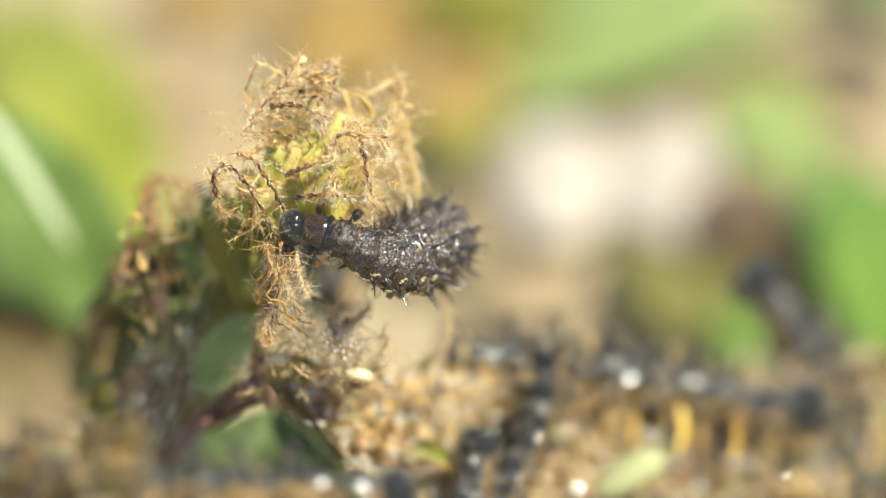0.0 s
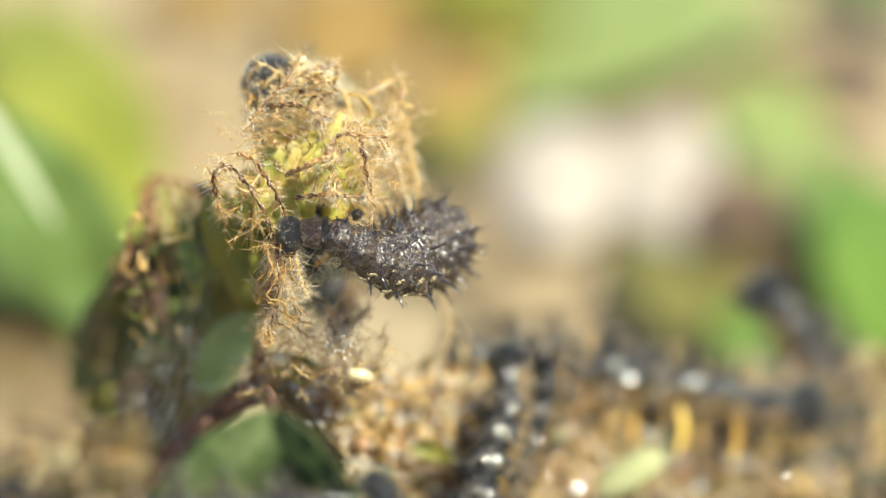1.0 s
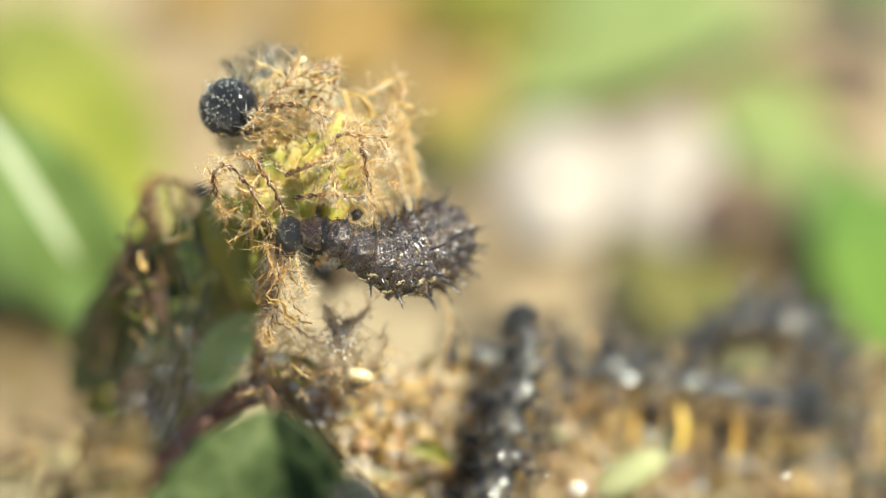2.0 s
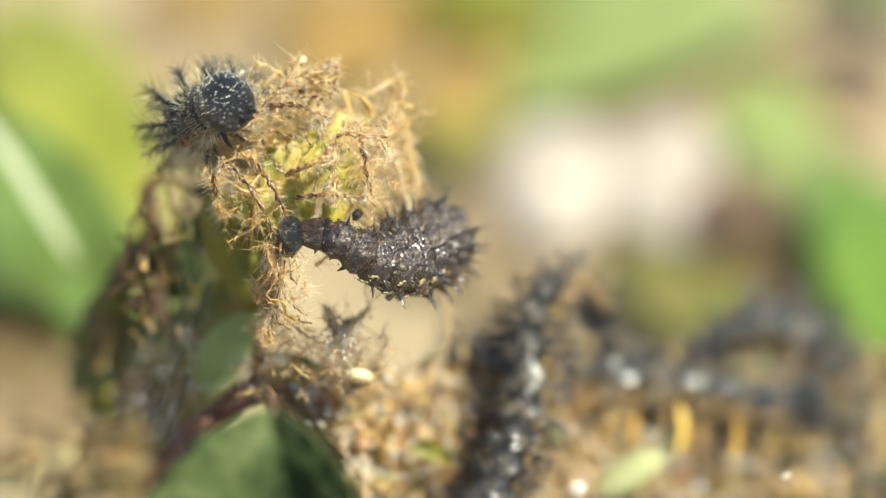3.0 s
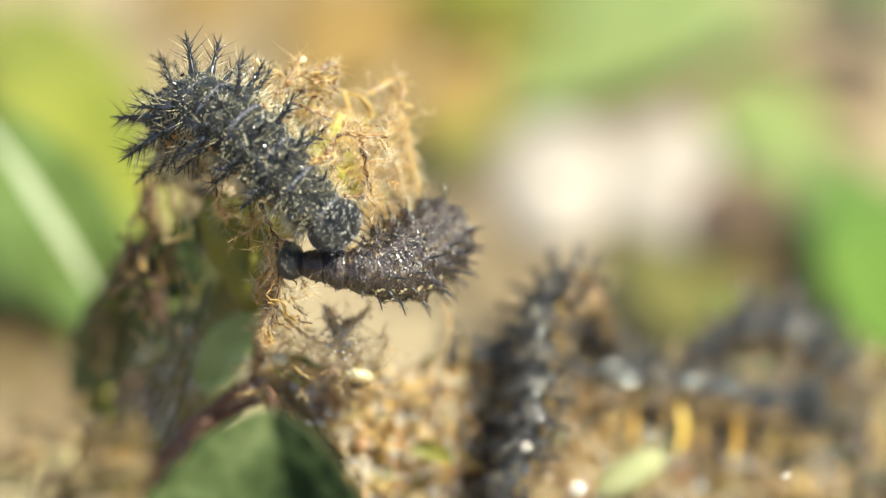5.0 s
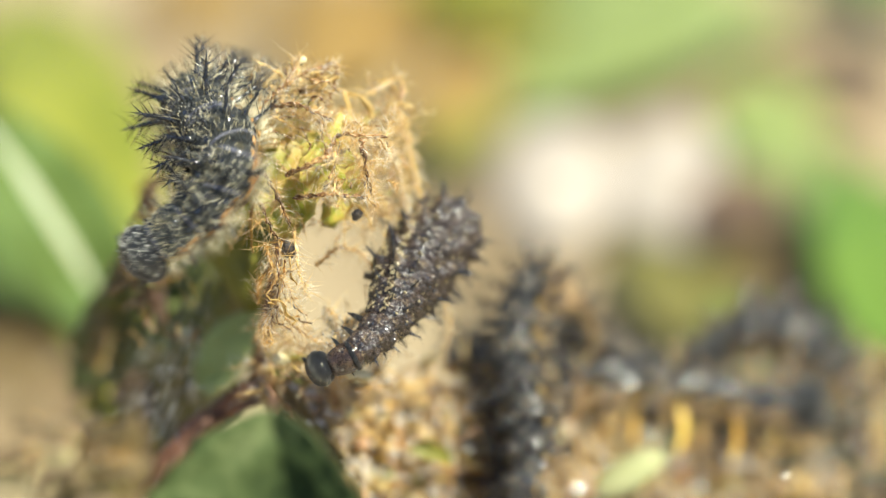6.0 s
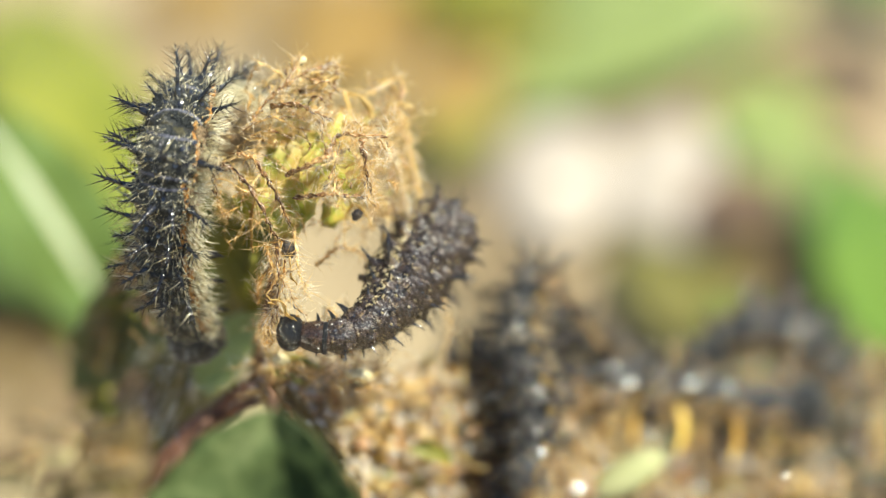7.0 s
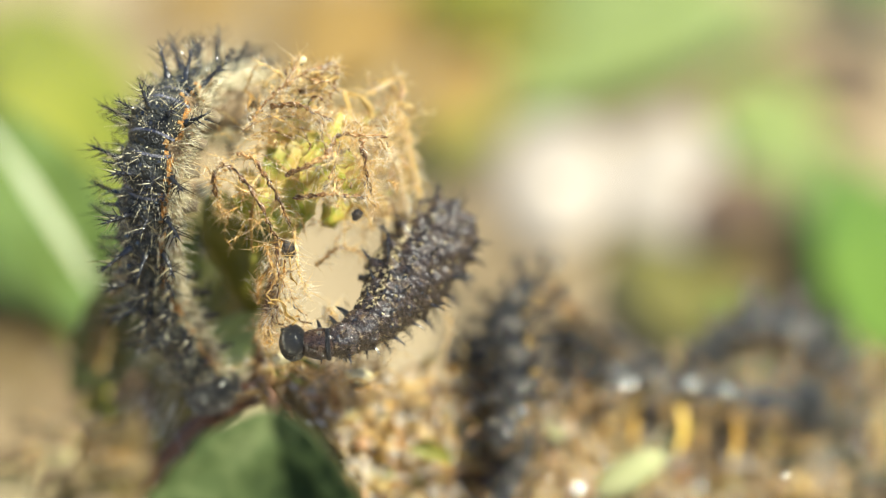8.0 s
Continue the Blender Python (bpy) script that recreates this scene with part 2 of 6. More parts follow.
# ---- mesh building ----
class Form:
    """Vertices and faces gathered for one mesh."""

    def __init__(self):
        self.verts, self.faces = [], []

    def tube(self, pts, radii, sides=6, closed=True):
        pts = [Vector(p) for p in pts]
        n, base = len(pts), len(self.verts)
        side = None
        for i, p in enumerate(pts):
            along = (pts[min(i + 1, n - 1)] - pts[max(i - 1, 0)]).normalized()
            if side is None:
                side = along.orthogonal().normalized()
            side = (side - along * side.dot(along)).normalized()
            other = along.cross(side)
            r = radii[i] if hasattr(radii, "__len__") else radii
            for k in range(sides):
                a = 2 * math.pi * k / sides
                self.verts.append(p + (side * math.cos(a) + other * math.sin(a)) * r)
        for i in range(n - 1):
            for k in range(sides):
                a, b = base + i * sides + k, base + i * sides + (k + 1) % sides
                self.faces.append((a, b, b + sides, a + sides))
        if closed:
            self.faces.append(tuple(base + k for k in reversed(range(sides))))
            self.faces.append(tuple(base + (n - 1) * sides + k for k in range(sides)))

    def cone(self, foot, tip, r, sides=3):
        foot, tip = Vector(foot), Vector(tip)
        along = (tip - foot).normalized()
        side = along.orthogonal().normalized()
        other = along.cross(side)
        base = len(self.verts)
        for k in range(sides):
            a = 2 * math.pi * k / sides
            self.verts.append(foot + (side * math.cos(a) + other * math.sin(a)) * r)
        self.verts.append(tip)
        for k in range(sides):
            self.faces.append((base + k, base + (k + 1) % sides, base + sides))
        self.faces.append(tuple(base + k for k in reversed(range(sides))))

    def lump(self, centre, size, rng, rings=5, sides=8, rough=0.2, spin=True):
        """A small uneven rounded body, turned at random."""
        centre, base = Vector(centre), len(self.verts)
        turn = Euler([rng.uniform(0, 6.28) if spin else 0.0 for _ in range(3)]).to_matrix()
        for i in range(rings + 1):
            polar = math.pi * i / rings
            for k in range(sides):
                a = 2 * math.pi * k / sides
                r = 1 + rng.uniform(-rough, rough)
                v = Vector((math.sin(polar) * math.cos(a) * size[0], math.sin(polar) * math.sin(a) * size[1], math.cos(polar) * size[2])) * r
                self.verts.append(centre + turn @ v)
        for i in range(rings):
            for k in range(sides):
                a, b = base + i * sides + k, base + i * sides + (k + 1) % sides
                self.faces.append((a, b, b + sides, a + sides))

    def cap(self, centre, facing, size, curve):
        """A gently domed glossy spot of radius size, added to glint, facing outwards, whose curvature has the radius
        curve.
        """
        centre, out = Vector(centre), Vector(facing).normalized()
        side = out.orthogonal().normalized()
        other = out.cross(side)
        base = len(self.verts)
        self.verts.append(centre)
        for share in (0.5, 1.0):
            for k in range(8):
                a = 2 * math.pi * k / 8
                r = size * share
                self.verts.append(centre + (side * math.cos(a) + other * math.sin(a)) * r - out * (r * r / (2 * curve)))
        for k in range(8):
            a, b = base + 1 + k, base + 1 + (k + 1) % 8
            self.faces.append((base, a, b))
            self.faces.append((a, a + 8, b + 8, b))

    def sheet(self, rows, thick=0.00004):
        """A thin sheet through a grid of places, with two faces and a rim."""
        nr, nc = len(rows), len(rows[0])
        base = len(self.verts)
        grid = [[Vector(p) for p in r] for r in rows]
        for layer in (0.5, -0.5):
            for i in range(nr):
                for j in range(nc):
                    du = grid[i][min(j + 1, nc - 1)] - grid[i][max(j - 1, 0)]
                    dv = grid[min(i + 1, nr - 1)][j] - grid[max(i - 1, 0)][j]
                    nrm = du.cross(dv)
                    nrm = nrm.normalized() if nrm.length > 1e-12 else Vector((0, 0, 1))
                    self.verts.append(grid[i][j] + nrm * thick * layer)
        low = base + nr * nc
        for i in range(nr - 1):
            for j in range(nc - 1):
                a = i * nc + j
                self.faces.append((base + a, base + a + 1, base + a + nc + 1, base + a + nc))
                self.faces.append((low + a + nc, low + a + nc + 1, low + a + 1, low + a))
        rim = [j for j in range(nc)] + [i * nc + nc - 1 for i in range(1, nr)] + \
              [(nr - 1) * nc + j for j in range(nc - 2, -1, -1)] + [i * nc for i in range(nr - 2, 0, -1)]
        for p, q in zip(rim, rim[1:] + rim[:1]):
            self.faces.append((base + q, base + p, low + p, low + q))

    def mesh(self, name, mat, smooth=True):
        me = bpy.data.meshes.new(name)
        me.from_pydata([tuple(v) for v in self.verts], [], self.faces)
        me.materials.append(mat)
        if smooth:
            me.polygons.foreach_set("use_smooth", [True] * len(me.polygons))
        me.update()
        return me


def part(name, form, mat, parent=None, label="", kind="", smooth=True):
    """One mesh object; under a thing or part where a parent is given."""
    data = form if isinstance(form, bpy.types.Mesh) else form.mesh(name, mat, smooth)
    ob = new(name, data)
    ob.parent = parent
    return tagged(ob, label=label, kind=kind)


def smooth_line(ctrl, steps=8):
    """A Catmull-Rom line through the control places."""
    c = [Vector(p) for p in ctrl]
    c = [c[0] * 2 - c[1]] + c + [c[-1] * 2 - c[-2]]
    out = []
    for i in range(1, len(c) - 2):
        for s in range(steps):
            t = s / steps
            out.append(0.5 * (2 * c[i] + (c[i + 1] - c[i - 1]) * t + (2 * c[i - 1] - 5 * c[i] + 4 * c[i + 1] - c[i + 2]) * t * t
                              + (3 * c[i] - 3 * c[i + 1] + c[i + 2] - c[i - 1]) * t ** 3))
    out.append(c[-2])
    return out


def base_empty(name, place, label, category, group=""):
    ob = new(name)
    ob.empty_display_size = 0.002
    ob.location = place
    return tagged(ob, label=label, category=category, group=group)


def under(form, place):
    """Shift a form built in world places so that it sits right under a thing at place."""
    form.verts = [Vector(v) - Vector(place) for v in form.verts]
    return form


# ---- ground ----
def build_ground():
    f = Form()
    marks = [-300, -120, -40, -12, -4, -1.5, -0.7] + [x * 0.012 - 0.4 for x in range(68)] + [0.7, 1.5, 4, 12, 40, 120, 300]
    n = len(marks)
    for y in marks:
        for x in marks:
            near = 1.0 if abs(x) < 0.8 and abs(y) < 0.8 else 0.0
            h = near * (0.0025 * (noise.noise(Vector((x * 30, y * 30, 0))) - 0.4) + 0.002 * noise.noise(Vector((x * 120, y * 120, 3))))
            f.verts.append(Vector((x, y, h)))
    for i in range(n - 1):
        for j in range(n - 1):
            a = i * n + j
            f.faces.append((a, a + 1, a + n + 1, a + n))
    ground = part("ground", f, SOIL)
    tagged(ground, label="dry brown soil strewn with straw", category="ground", kind="structure")


def leaf_form(foot, tip, width, lift, rng, curl=0.25, toothed=False, fold=0.2, facing=(0, 0, 1)):
    """A leaf blade from foot to tip, arched by lift, with its sides folded up a little."""
    foot, tip = Vector(foot), Vector(tip)
    along = tip - foot
    side = along.cross(Vector(facing))
    side = side.normalized() if side.length > 1e-9 else Vector((1, 0, 0))
    nrm = side.cross(along).normalized()
    rows = []
    seed = rng.uniform(0, 100)
    for i in range(25):
        t = i / 24
        w = width * (math.sin(math.pi * min(1, t * 0.94 + 0.06)) ** 0.8) * (1 - 0.25 * t)
        if toothed:
            w *= 1 + 0.16 * ((i % 3) - 1)
        mid = foot + along * t + nrm * lift * math.sin(math.pi * t)
        row = []
        for j in range(9):
            s = j / 4 - 1
            wave = noise.noise(Vector((seed + t * 4, s * 2, 0))) * curl * width
            row.append(mid + side * w * s + nrm * (fold * width * abs(s) + wave))
        rows.append(row)
    f = Form()
    f.sheet(rows, 0.00012)
    return f


def leaf_thing(name, foot, tip, width, lift, mat, label, category, rng, group="", toothed=False, fold=0.2, curl=0.25, facing=(0, 0, 1)):
    """A loose or growing leaf with its midrib, as one thing."""
    thing = base_empty(name, foot, label, category, group)
    part("blade", under(leaf_form(foot, tip, width, lift, rng, curl, toothed, fold, facing), foot), mat, thing)
    foot, tip = Vector(foot), Vector(tip)
    along = tip - foot
    side = along.cross(Vector(facing)).normalized()
    nrm = side.cross(along).normalized()
    seed_pts = [foot + along * t + nrm * (lift * math.sin(math.pi * t) - width * 0.02) for t in [i / 12 for i in range(13)]]
    rib = Form()
    rib.tube(seed_pts, [width * 0.06 * (1.1 - t / 12) for t in range(13)], 6)
    part("midrib", under(rib, foot), mat, thing)
    return thing


# ---- background on the ground ----
def build_background():
    rng = random.Random(5)

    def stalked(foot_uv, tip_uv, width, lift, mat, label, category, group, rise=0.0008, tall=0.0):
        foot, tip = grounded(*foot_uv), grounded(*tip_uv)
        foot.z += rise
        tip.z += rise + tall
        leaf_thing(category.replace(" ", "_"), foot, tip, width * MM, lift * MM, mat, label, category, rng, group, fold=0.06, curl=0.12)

    G = "leaves on the ground"
    stalked((-17.4, -7.77), (-22.3, 11.43), 7.2, 5, LIME, "fresh yellow-green leaf growing from the soil", "green leaf", G, 0.0036)
    stalked((-20.82, -5.97), (-19.92, 4.23), 9, 1, GREEN, "mid-green leaf growing low over the soil", "green leaf", G, 0.0054)
    stalked((-25.32, 0.63), (-22.32, 11.43), 6, 3, LIME, "fresh yellow-green leaf growing from the soil", "green leaf", G, 0.0027)
    stalked((23.6, -9.57), (21.0, 2.0), 4.4, 2, FRESH, "bright green leaf growing from the soil", "green leaf", G, 0.0045)
    stalked((25.68, -5.97), (23.28, 2.43), 5, 1, FRESH, "bright green leaf growing low over the soil", "green leaf", G, 0.0018)
    stalked((16.2, -7.77), (15.2, -4.77), 2.4, 1, FRESH, "bright green leaf growing low over the soil", "green leaf", G, 0.0027)
    stalked((15.6, -6.8), (9.2, -0.4), 4.6, 1, MOSS, "dull olive green leaf lying on the soil", "green leaf", G, 0.0014)
    stalked((-0.72, 14.13), (5.28, 8.73), 5, 1, OLIVE, "olive green leaf lying on the soil", "green leaf", G, 0.0018)
    stalked((3.48, 12.03), (13.98, 11.13), 5, 1, MINT, "soft green leaf growing low over the soil", "green leaf", G, 0.0027)
    stalked((3.48, 6.03), (10.98, 9.93), 4, 1, MINT, "soft green leaf growing low over the soil", "green leaf", G, 0.0018)
    stalked((-0.42, 4.23), (2.28, 9.33), 4, 1, RUST, "rust-brown dry leaf lying on the soil", "dry leaf", G, 0.0023)
    stalked((17.88, 2.73), (16.38, 7.83), 5, 1, SAGE, "grey-green leaf growing low over the soil", "green leaf", G, 0.0023)
    stalked((-0.42, 2.88), (3.48, 5.28), 3, 1, OLIVE, "olive green leaf lying on the soil", "green leaf", G, 0.0027)
    stalked((-7.92, 11.73), (-4.92, 13.23), 5, 1, RUST, "rust-brown dry leaf lying on the soil", "dry leaf", G)
    stalked((-15.72, 13.53), (-9.6, 11.6), 5, 1, RUST, "rust-brown dry leaf lying on the soil", "dry leaf", G)
    stalked((-15.12, 6.63), (-13.32, 11.43), 5, 1, STRAW, "straw-coloured dry leaf lying on the soil", "dry leaf", G)
    stalked((-14.52, 0.63), (-13.62, 6.33), 4, 1, STRAW, "straw-coloured dry leaf lying on the soil", "dry leaf", G)
    stalked((1.38, -3.57), (7.68, -3.57), 6, 1, STRAW, "straw-coloured dry leaf lying on the soil", "dry leaf", G)
    stalked((-1.32, 0.03), (2.88, -0.87), 6, 1, STRAW, "straw-coloured dry leaf lying on the soil", "dry leaf", G)
    stalked((12.48, 11.43), (19.68, 9.93), 4, 1, STRAW, "straw-coloured dry leaf lying on the soil", "dry leaf", G)
    stalked((16.98, 7.83), (24.48, 7.83), 3, 1, UMBER, "brown withered leaf lying on the soil", "dry leaf", G)
    stalked((17.88, 5.13), (23.28, 5.73), 3, 1, STRAW, "straw-coloured dry leaf lying on the soil", "dry leaf", G)
    stalked((21.4, 10.4), (26.4, 9.0), 3.4, 1, DARK_LEAF, "dark withered leaf lying on the soil", "dry leaf", G, 0.003)
    stalked((-24.42, -11.97), (-20.82, -8.37), 5, 1, STRAW, "straw-coloured dry leaf lying on the soil", "dry leaf", G)
    stalked((5.28, 7.23), (19.08, 12.33), 7, 3, MINT, "soft green leaf growing from the soil", "green leaf", G, 0.0009)
    stalked((-2.52, 12.63), (6.48, 13.83), 6, 3, LIME, "fresh yellow-green leaf growing from the soil", "green leaf", G, 0.0014)
    stalked((-13.9, 2.6), (-11.4, 9.0), 3.0, 1, STRAW, "straw-coloured dry leaf lying on the soil", "dry leaf", G, 0.0009)
    stalked((-7.0, 7.5), (-1.5, 12.4), 6, 1, RUST, "rust-brown dry leaf lying on the soil", "dry leaf", G, 0.0014)
    stalked((-25.32, -2.67), (-20.82, 2.13), 6, 1, GREEN, "mid-green leaf growing low over the soil", "green leaf", G, 0.0045)
    stalked((-27.12, -5.97), (-16.32, -3.87), 10, 1, OCHRE, "ochre-brown dry leaf lying on the soil", "dry leaf", G, 0.0005)
    stalked((-26.22, -8.97), (-18.12, -7.47), 7, 1, OCHRE, "ochre-brown dry leaf lying on the soil", "dry leaf", G, 0.0009)
    stalked((-18.12, -9.57), (-14.52, -5.37), 6, 1, UMBER, "brown withered leaf lying on the soil", "dry leaf", G, 0.0005)
    stalked((12.78, -0.27), (19.68, 0.78), 4, 1, UMBER, "brown withered leaf lying on the soil", "dry leaf", G, 0.0030)
    stalked((14.2, -2.6), (20.5, -1.6), 4.2, 1, OCHRE, "ochre-brown dry leaf lying on the soil", "dry leaf", G, 0.0006)
    stalked((-5.6, 10.8), (-2.2, 13.2), 3.6, 1, RUST, "rust-brown dry leaf lying on the soil", "dry leaf", G, 0.0022)
    stalked((1.68, 12.33), (6.78, 8.43), 6, 1, MINT, "soft green leaf growing from the soil", "green leaf", G, 0.0005)
    stalked((7.98, 14.13), (15.48, 12.63), 6, 1, MINT, "soft green leaf growing from the soil", "green leaf", G, 0.0005)
    stalked((20.0, 14.0), (26.0, 12.0), 4.4, 1, GREEN, "mid-green leaf growing low over the soil", "green leaf", G, 0.0022)
    stalked((17.4, 0.4), (16.6, 5.2), 3.0, 1, MINT, "soft green leaf growing low over the soil", "green leaf", G, 0.0034)
    stalked((20.8, -2.8), (19.2, 3.4), 3.0, 1, MINT, "soft green leaf growing low over the soil", "green leaf", G, 0.0036)
    # a long pale blade nearer to the nettle
    foot, tip = at((-21.3, -5.4, 60)), at((-30.6, 10.0, 50))
    leaf_thing("grass_blade", foot, tip, 4.6 * MM, 1 * MM, GREEN, "broad green grass blade leaning over the soil", "grass blade", rng, facing=tuple(UP * 0.6 - AWAY))
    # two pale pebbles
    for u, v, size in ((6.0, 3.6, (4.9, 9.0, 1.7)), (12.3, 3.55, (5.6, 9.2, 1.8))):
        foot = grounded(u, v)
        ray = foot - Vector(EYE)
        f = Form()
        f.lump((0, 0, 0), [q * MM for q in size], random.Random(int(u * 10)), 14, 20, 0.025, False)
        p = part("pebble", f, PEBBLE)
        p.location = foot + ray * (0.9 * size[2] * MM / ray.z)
        tagged(p, label="pale cream rounded pebble on the soil", category="pebble", group="pebbles")
    # short grass round about
    f = Form()
    for _ in range(2600):
        a, d = rng.uniform(0, 6.283), 0.10 + 0.75 * rng.random() ** 0.7
        x, y = d * math.cos(a), 0.05 + d * math.sin(a)
        if abs(x) < 0.05 + 0.1 * max(0, y) and -0.3 < y < 0.22:
            continue
        h = rng.uniform(0.012, 0.05)
        lean = Vector((rng.uniform(-0.5, 0.5), rng.uniform(-0.5, 0.5), 1)).normalized()
        pts = [Vector((x, y, -0.003)) + lean * h * t + Vector((lean.x, lean.y, -0.3)) * h * 0.5 * t * t for t in (0, 0.35, 0.7, 1)]
        f.tube(pts, [0.0012, 0.0011, 0.0007, 0.0001], 4)
    tagged(part("grass", f, LIME), label="short green grass tufts on dry soil", category="grass", kind="stuff")
    # a narrow pale blade that the wind moves
    foot, tip = at((-21.54, -2.69, 43)), at((-29.02, 9.32, 38))
    pale = leaf_thing("grass_blade", foot, tip, 0.55 * MM, 0.3 * MM, PALE, "narrow pale dry grass blade catching the sun", "grass blade", rng,
                      facing=tuple(UP - AWAY))
    return pale


# ---- caterpillars ----
RING_ROWS, RING_SIDES = 40, 80
SPINE_ANGLES = (90, 54, 126, 22, 158, -8, 188)


def make_segment(kind, wrinkles, knobs=0.05, tail=False, stretch=1.2, waist=0.34, cone=0.26, lumpy=0.03, crease=0.022, twist=0.0):
    """One body ring: axis along y (head end +y), back towards +z, radius and length one. Knobs stand where the spines grow."""
    f = Form()
    sides, rings = RING_SIDES, RING_ROWS
    for i in range(rings + 1):
        y = i / rings - 0.5
        round_off = 1 - waist + waist * max(0.0, math.cos(math.pi * y * 0.98)) ** 0.7
        fold = crease * math.cos(2 * math.pi * wrinkles * y) * abs(math.cos(2 * math.pi * wrinkles * y)) ** 0.3
        for k in range(sides):
            a = 2 * math.pi * k / sides
            r = round_off + fold * (0.6 + 0.4 * math.sin(a))
            for deg in SPINE_ANGLES:
                da = (a - radians(deg + twist) + math.pi) % (2 * math.pi) - math.pi
                d = math.hypot(da, y * 1.46 * stretch)
                r += knobs * max(0.0, 1 - d / cone) ** 1.25
            if tail and y < 0:
                r *= math.sqrt(max(0.0, 1 - (y / 0.5) ** 2))
            r += lumpy * noise.noise(Vector((math.cos(a) * 3.5, y * 7, math.sin(a) * 3.5 + kind)))
            r += 0.012 * noise.noise(Vector((math.cos(a) * 11, y * 16, math.sin(a) * 11 + kind)))
            z = math.sin(a) * r
            if z < -0.55:
                z = -0.55 + (z + 0.55) * 0.5
            f.verts.append(Vector((math.cos(a) * r, y * 1.46, z)))
    for i in range(rings):
        for k in range(sides):
            p, q = i * sides + k, i * sides + (k + 1) % sides
            f.faces.append((p, q, q + sides, p + sides))
    for end, first in ((-1, 0), (1, rings * sides)):
        last = [first + k for k in range(sides)]
        for out, shrink in ((0.10, 0.80), (0.17, 0.45)):
            base = len(f.verts)
            for k in range(sides):
                v = f.verts[first + k]
                f.verts.append(Vector((v.x * shrink, v.y + end * out, v.z * shrink)))
            now = [base + k for k in range(sides)]
            for k in range(sides):
                p, q = last[k], last[(k + 1) % sides]
                face = (p, q, now[(k + 1) % sides], now[k])
                f.faces.append(face if end > 0 else face[::-1])
            last = now
        f.faces.append(tuple(last) if end > 0 else tuple(reversed(last)))
    return f


def two_toned(ring, belly, fold, flank, rise, width, patchy):
    """Gives a ring its pale belly with an uneven upper edge and the bluish folds at its ends; patchy: black only round the spines."""
    ring.materials.append(fold)
    ring.materials.append(belly)
    ring.materials.append(flank)
    for p in ring.polygons:
        if p.index >= RING_ROWS * RING_SIDES:
            continue
        row, k = divmod(p.index, RING_SIDES)
        a = 2 * math.pi * (k + 0.5) / RING_SIDES
        edge = rise + 0.22 * noise.noise(Vector((math.cos(a) * 2, row * 0.12, 4)))
        y = (row + 0.5) / RING_ROWS - 0.5
        near = min(math.hypot((a - radians(d) + math.pi) % (2 * math.pi) - math.pi, y * 1.75) for d in SPINE_ANGLES)
        pale = min(row, RING_ROWS - 1 - row) in (5, 6, 7, 8)[:width] or (patchy and near > 0.4 + 0.22 * noise.noise(Vector((math.cos(a) * 4, row * 0.3, math.sin(a) * 4))))
        p.material_index = 2 if math.sin(a) < edge else (1 if pale else 0)
        blotch = noise.noise(Vector((math.cos(a) * 3, row * 0.22, math.sin(a) * 5 + 9)))
        if abs(math.sin(a) - edge - 0.08) < 0.13 and blotch > 0.0:
            p.material_index = 3
    return ring


def make_head():
    """Two shiny rounded lobes with a cleft, mouth towards -z, front +y."""
    f = Form()
    rings, sides = 18, 28
    for i in range(rings + 1):
        polar = math.pi * i / rings
        for k in range(sides):
            a = 2 * math.pi * k / sides
            x, z = math.sin(polar) * math.cos(a), math.sin(polar) * math.sin(a)
            y = math.cos(polar)
            cleft = 0.10 * math.exp(-(x / 0.12) ** 2) * max(0.0, z + 0.4)
            r = 1 - cleft + 0.015 * noise.noise(Vector((x * 5, y * 5, z * 5)))
            f.verts.append(Vector((x * r * 1.02, y * 0.8 * r, z * r * (1.0 if z > 0 else 1.1))))
    for i in range(rings):
        for k in range(sides):
            p, q = i * sides + k, i * sides + (k + 1) % sides
            f.faces.append((q, p, p + sides, q + sides))
    return f


def make_spine(rng, spikelets):
    """A branched thorn along z, one long; the side thorns grow out of the shaft."""
    f = Form()
    marks = [-0.12, 0.06, 0.2, 0.3, 0.42, 0.54, 0.66, 0.78, 0.88]
    f.tube([(0.02 * z, 0, z) for z in marks], [0.15, 0.12, 0.075, 0.068, 0.06, 0.055, 0.048, 0.04, 0.03], 6, closed=False)
    ring = len(marks) - 1
    f.verts.append(Vector((0.03, 0.01, 1.16)))
    for k in range(6):
        f.faces.append((ring * 6 + k, ring * 6 + (k + 1) % 6, len(f.verts) - 1))
    for k in range(spikelets):
        level = 2 + (k * 6) // spikelets
        root = level * 6 + (k * 2 + level) % 6
        p = f.verts[root].copy()
        out = Vector((p.x, p.y, 0)).normalized()
        d = (out + Vector((rng.uniform(-0.2, 0.2), rng.uniform(-0.2, 0.2), rng.uniform(0.6, 1.1)))).normalized()
        side = d.cross(Vector((0, 0, 1))).normalized()
        n = len(f.verts)
        f.verts += [p + side * 0.024 - out * 0.02, p - side * 0.024 - out * 0.02 + Vector((0, 0, 0.024)), p + d * rng.uniform(0.36, 0.78)]
        f.faces += [(root, n, n + 2), (n, n + 1, n + 2), (n + 1, root, n + 2)]
    return f


def girth(y):
    """The radius of a ring at a length y from its middle."""
    return 0.66 + 0.34 * max(0.0, math.cos(math.pi * min(0.5, abs(y) / 1.46) * 0.98)) ** 0.7


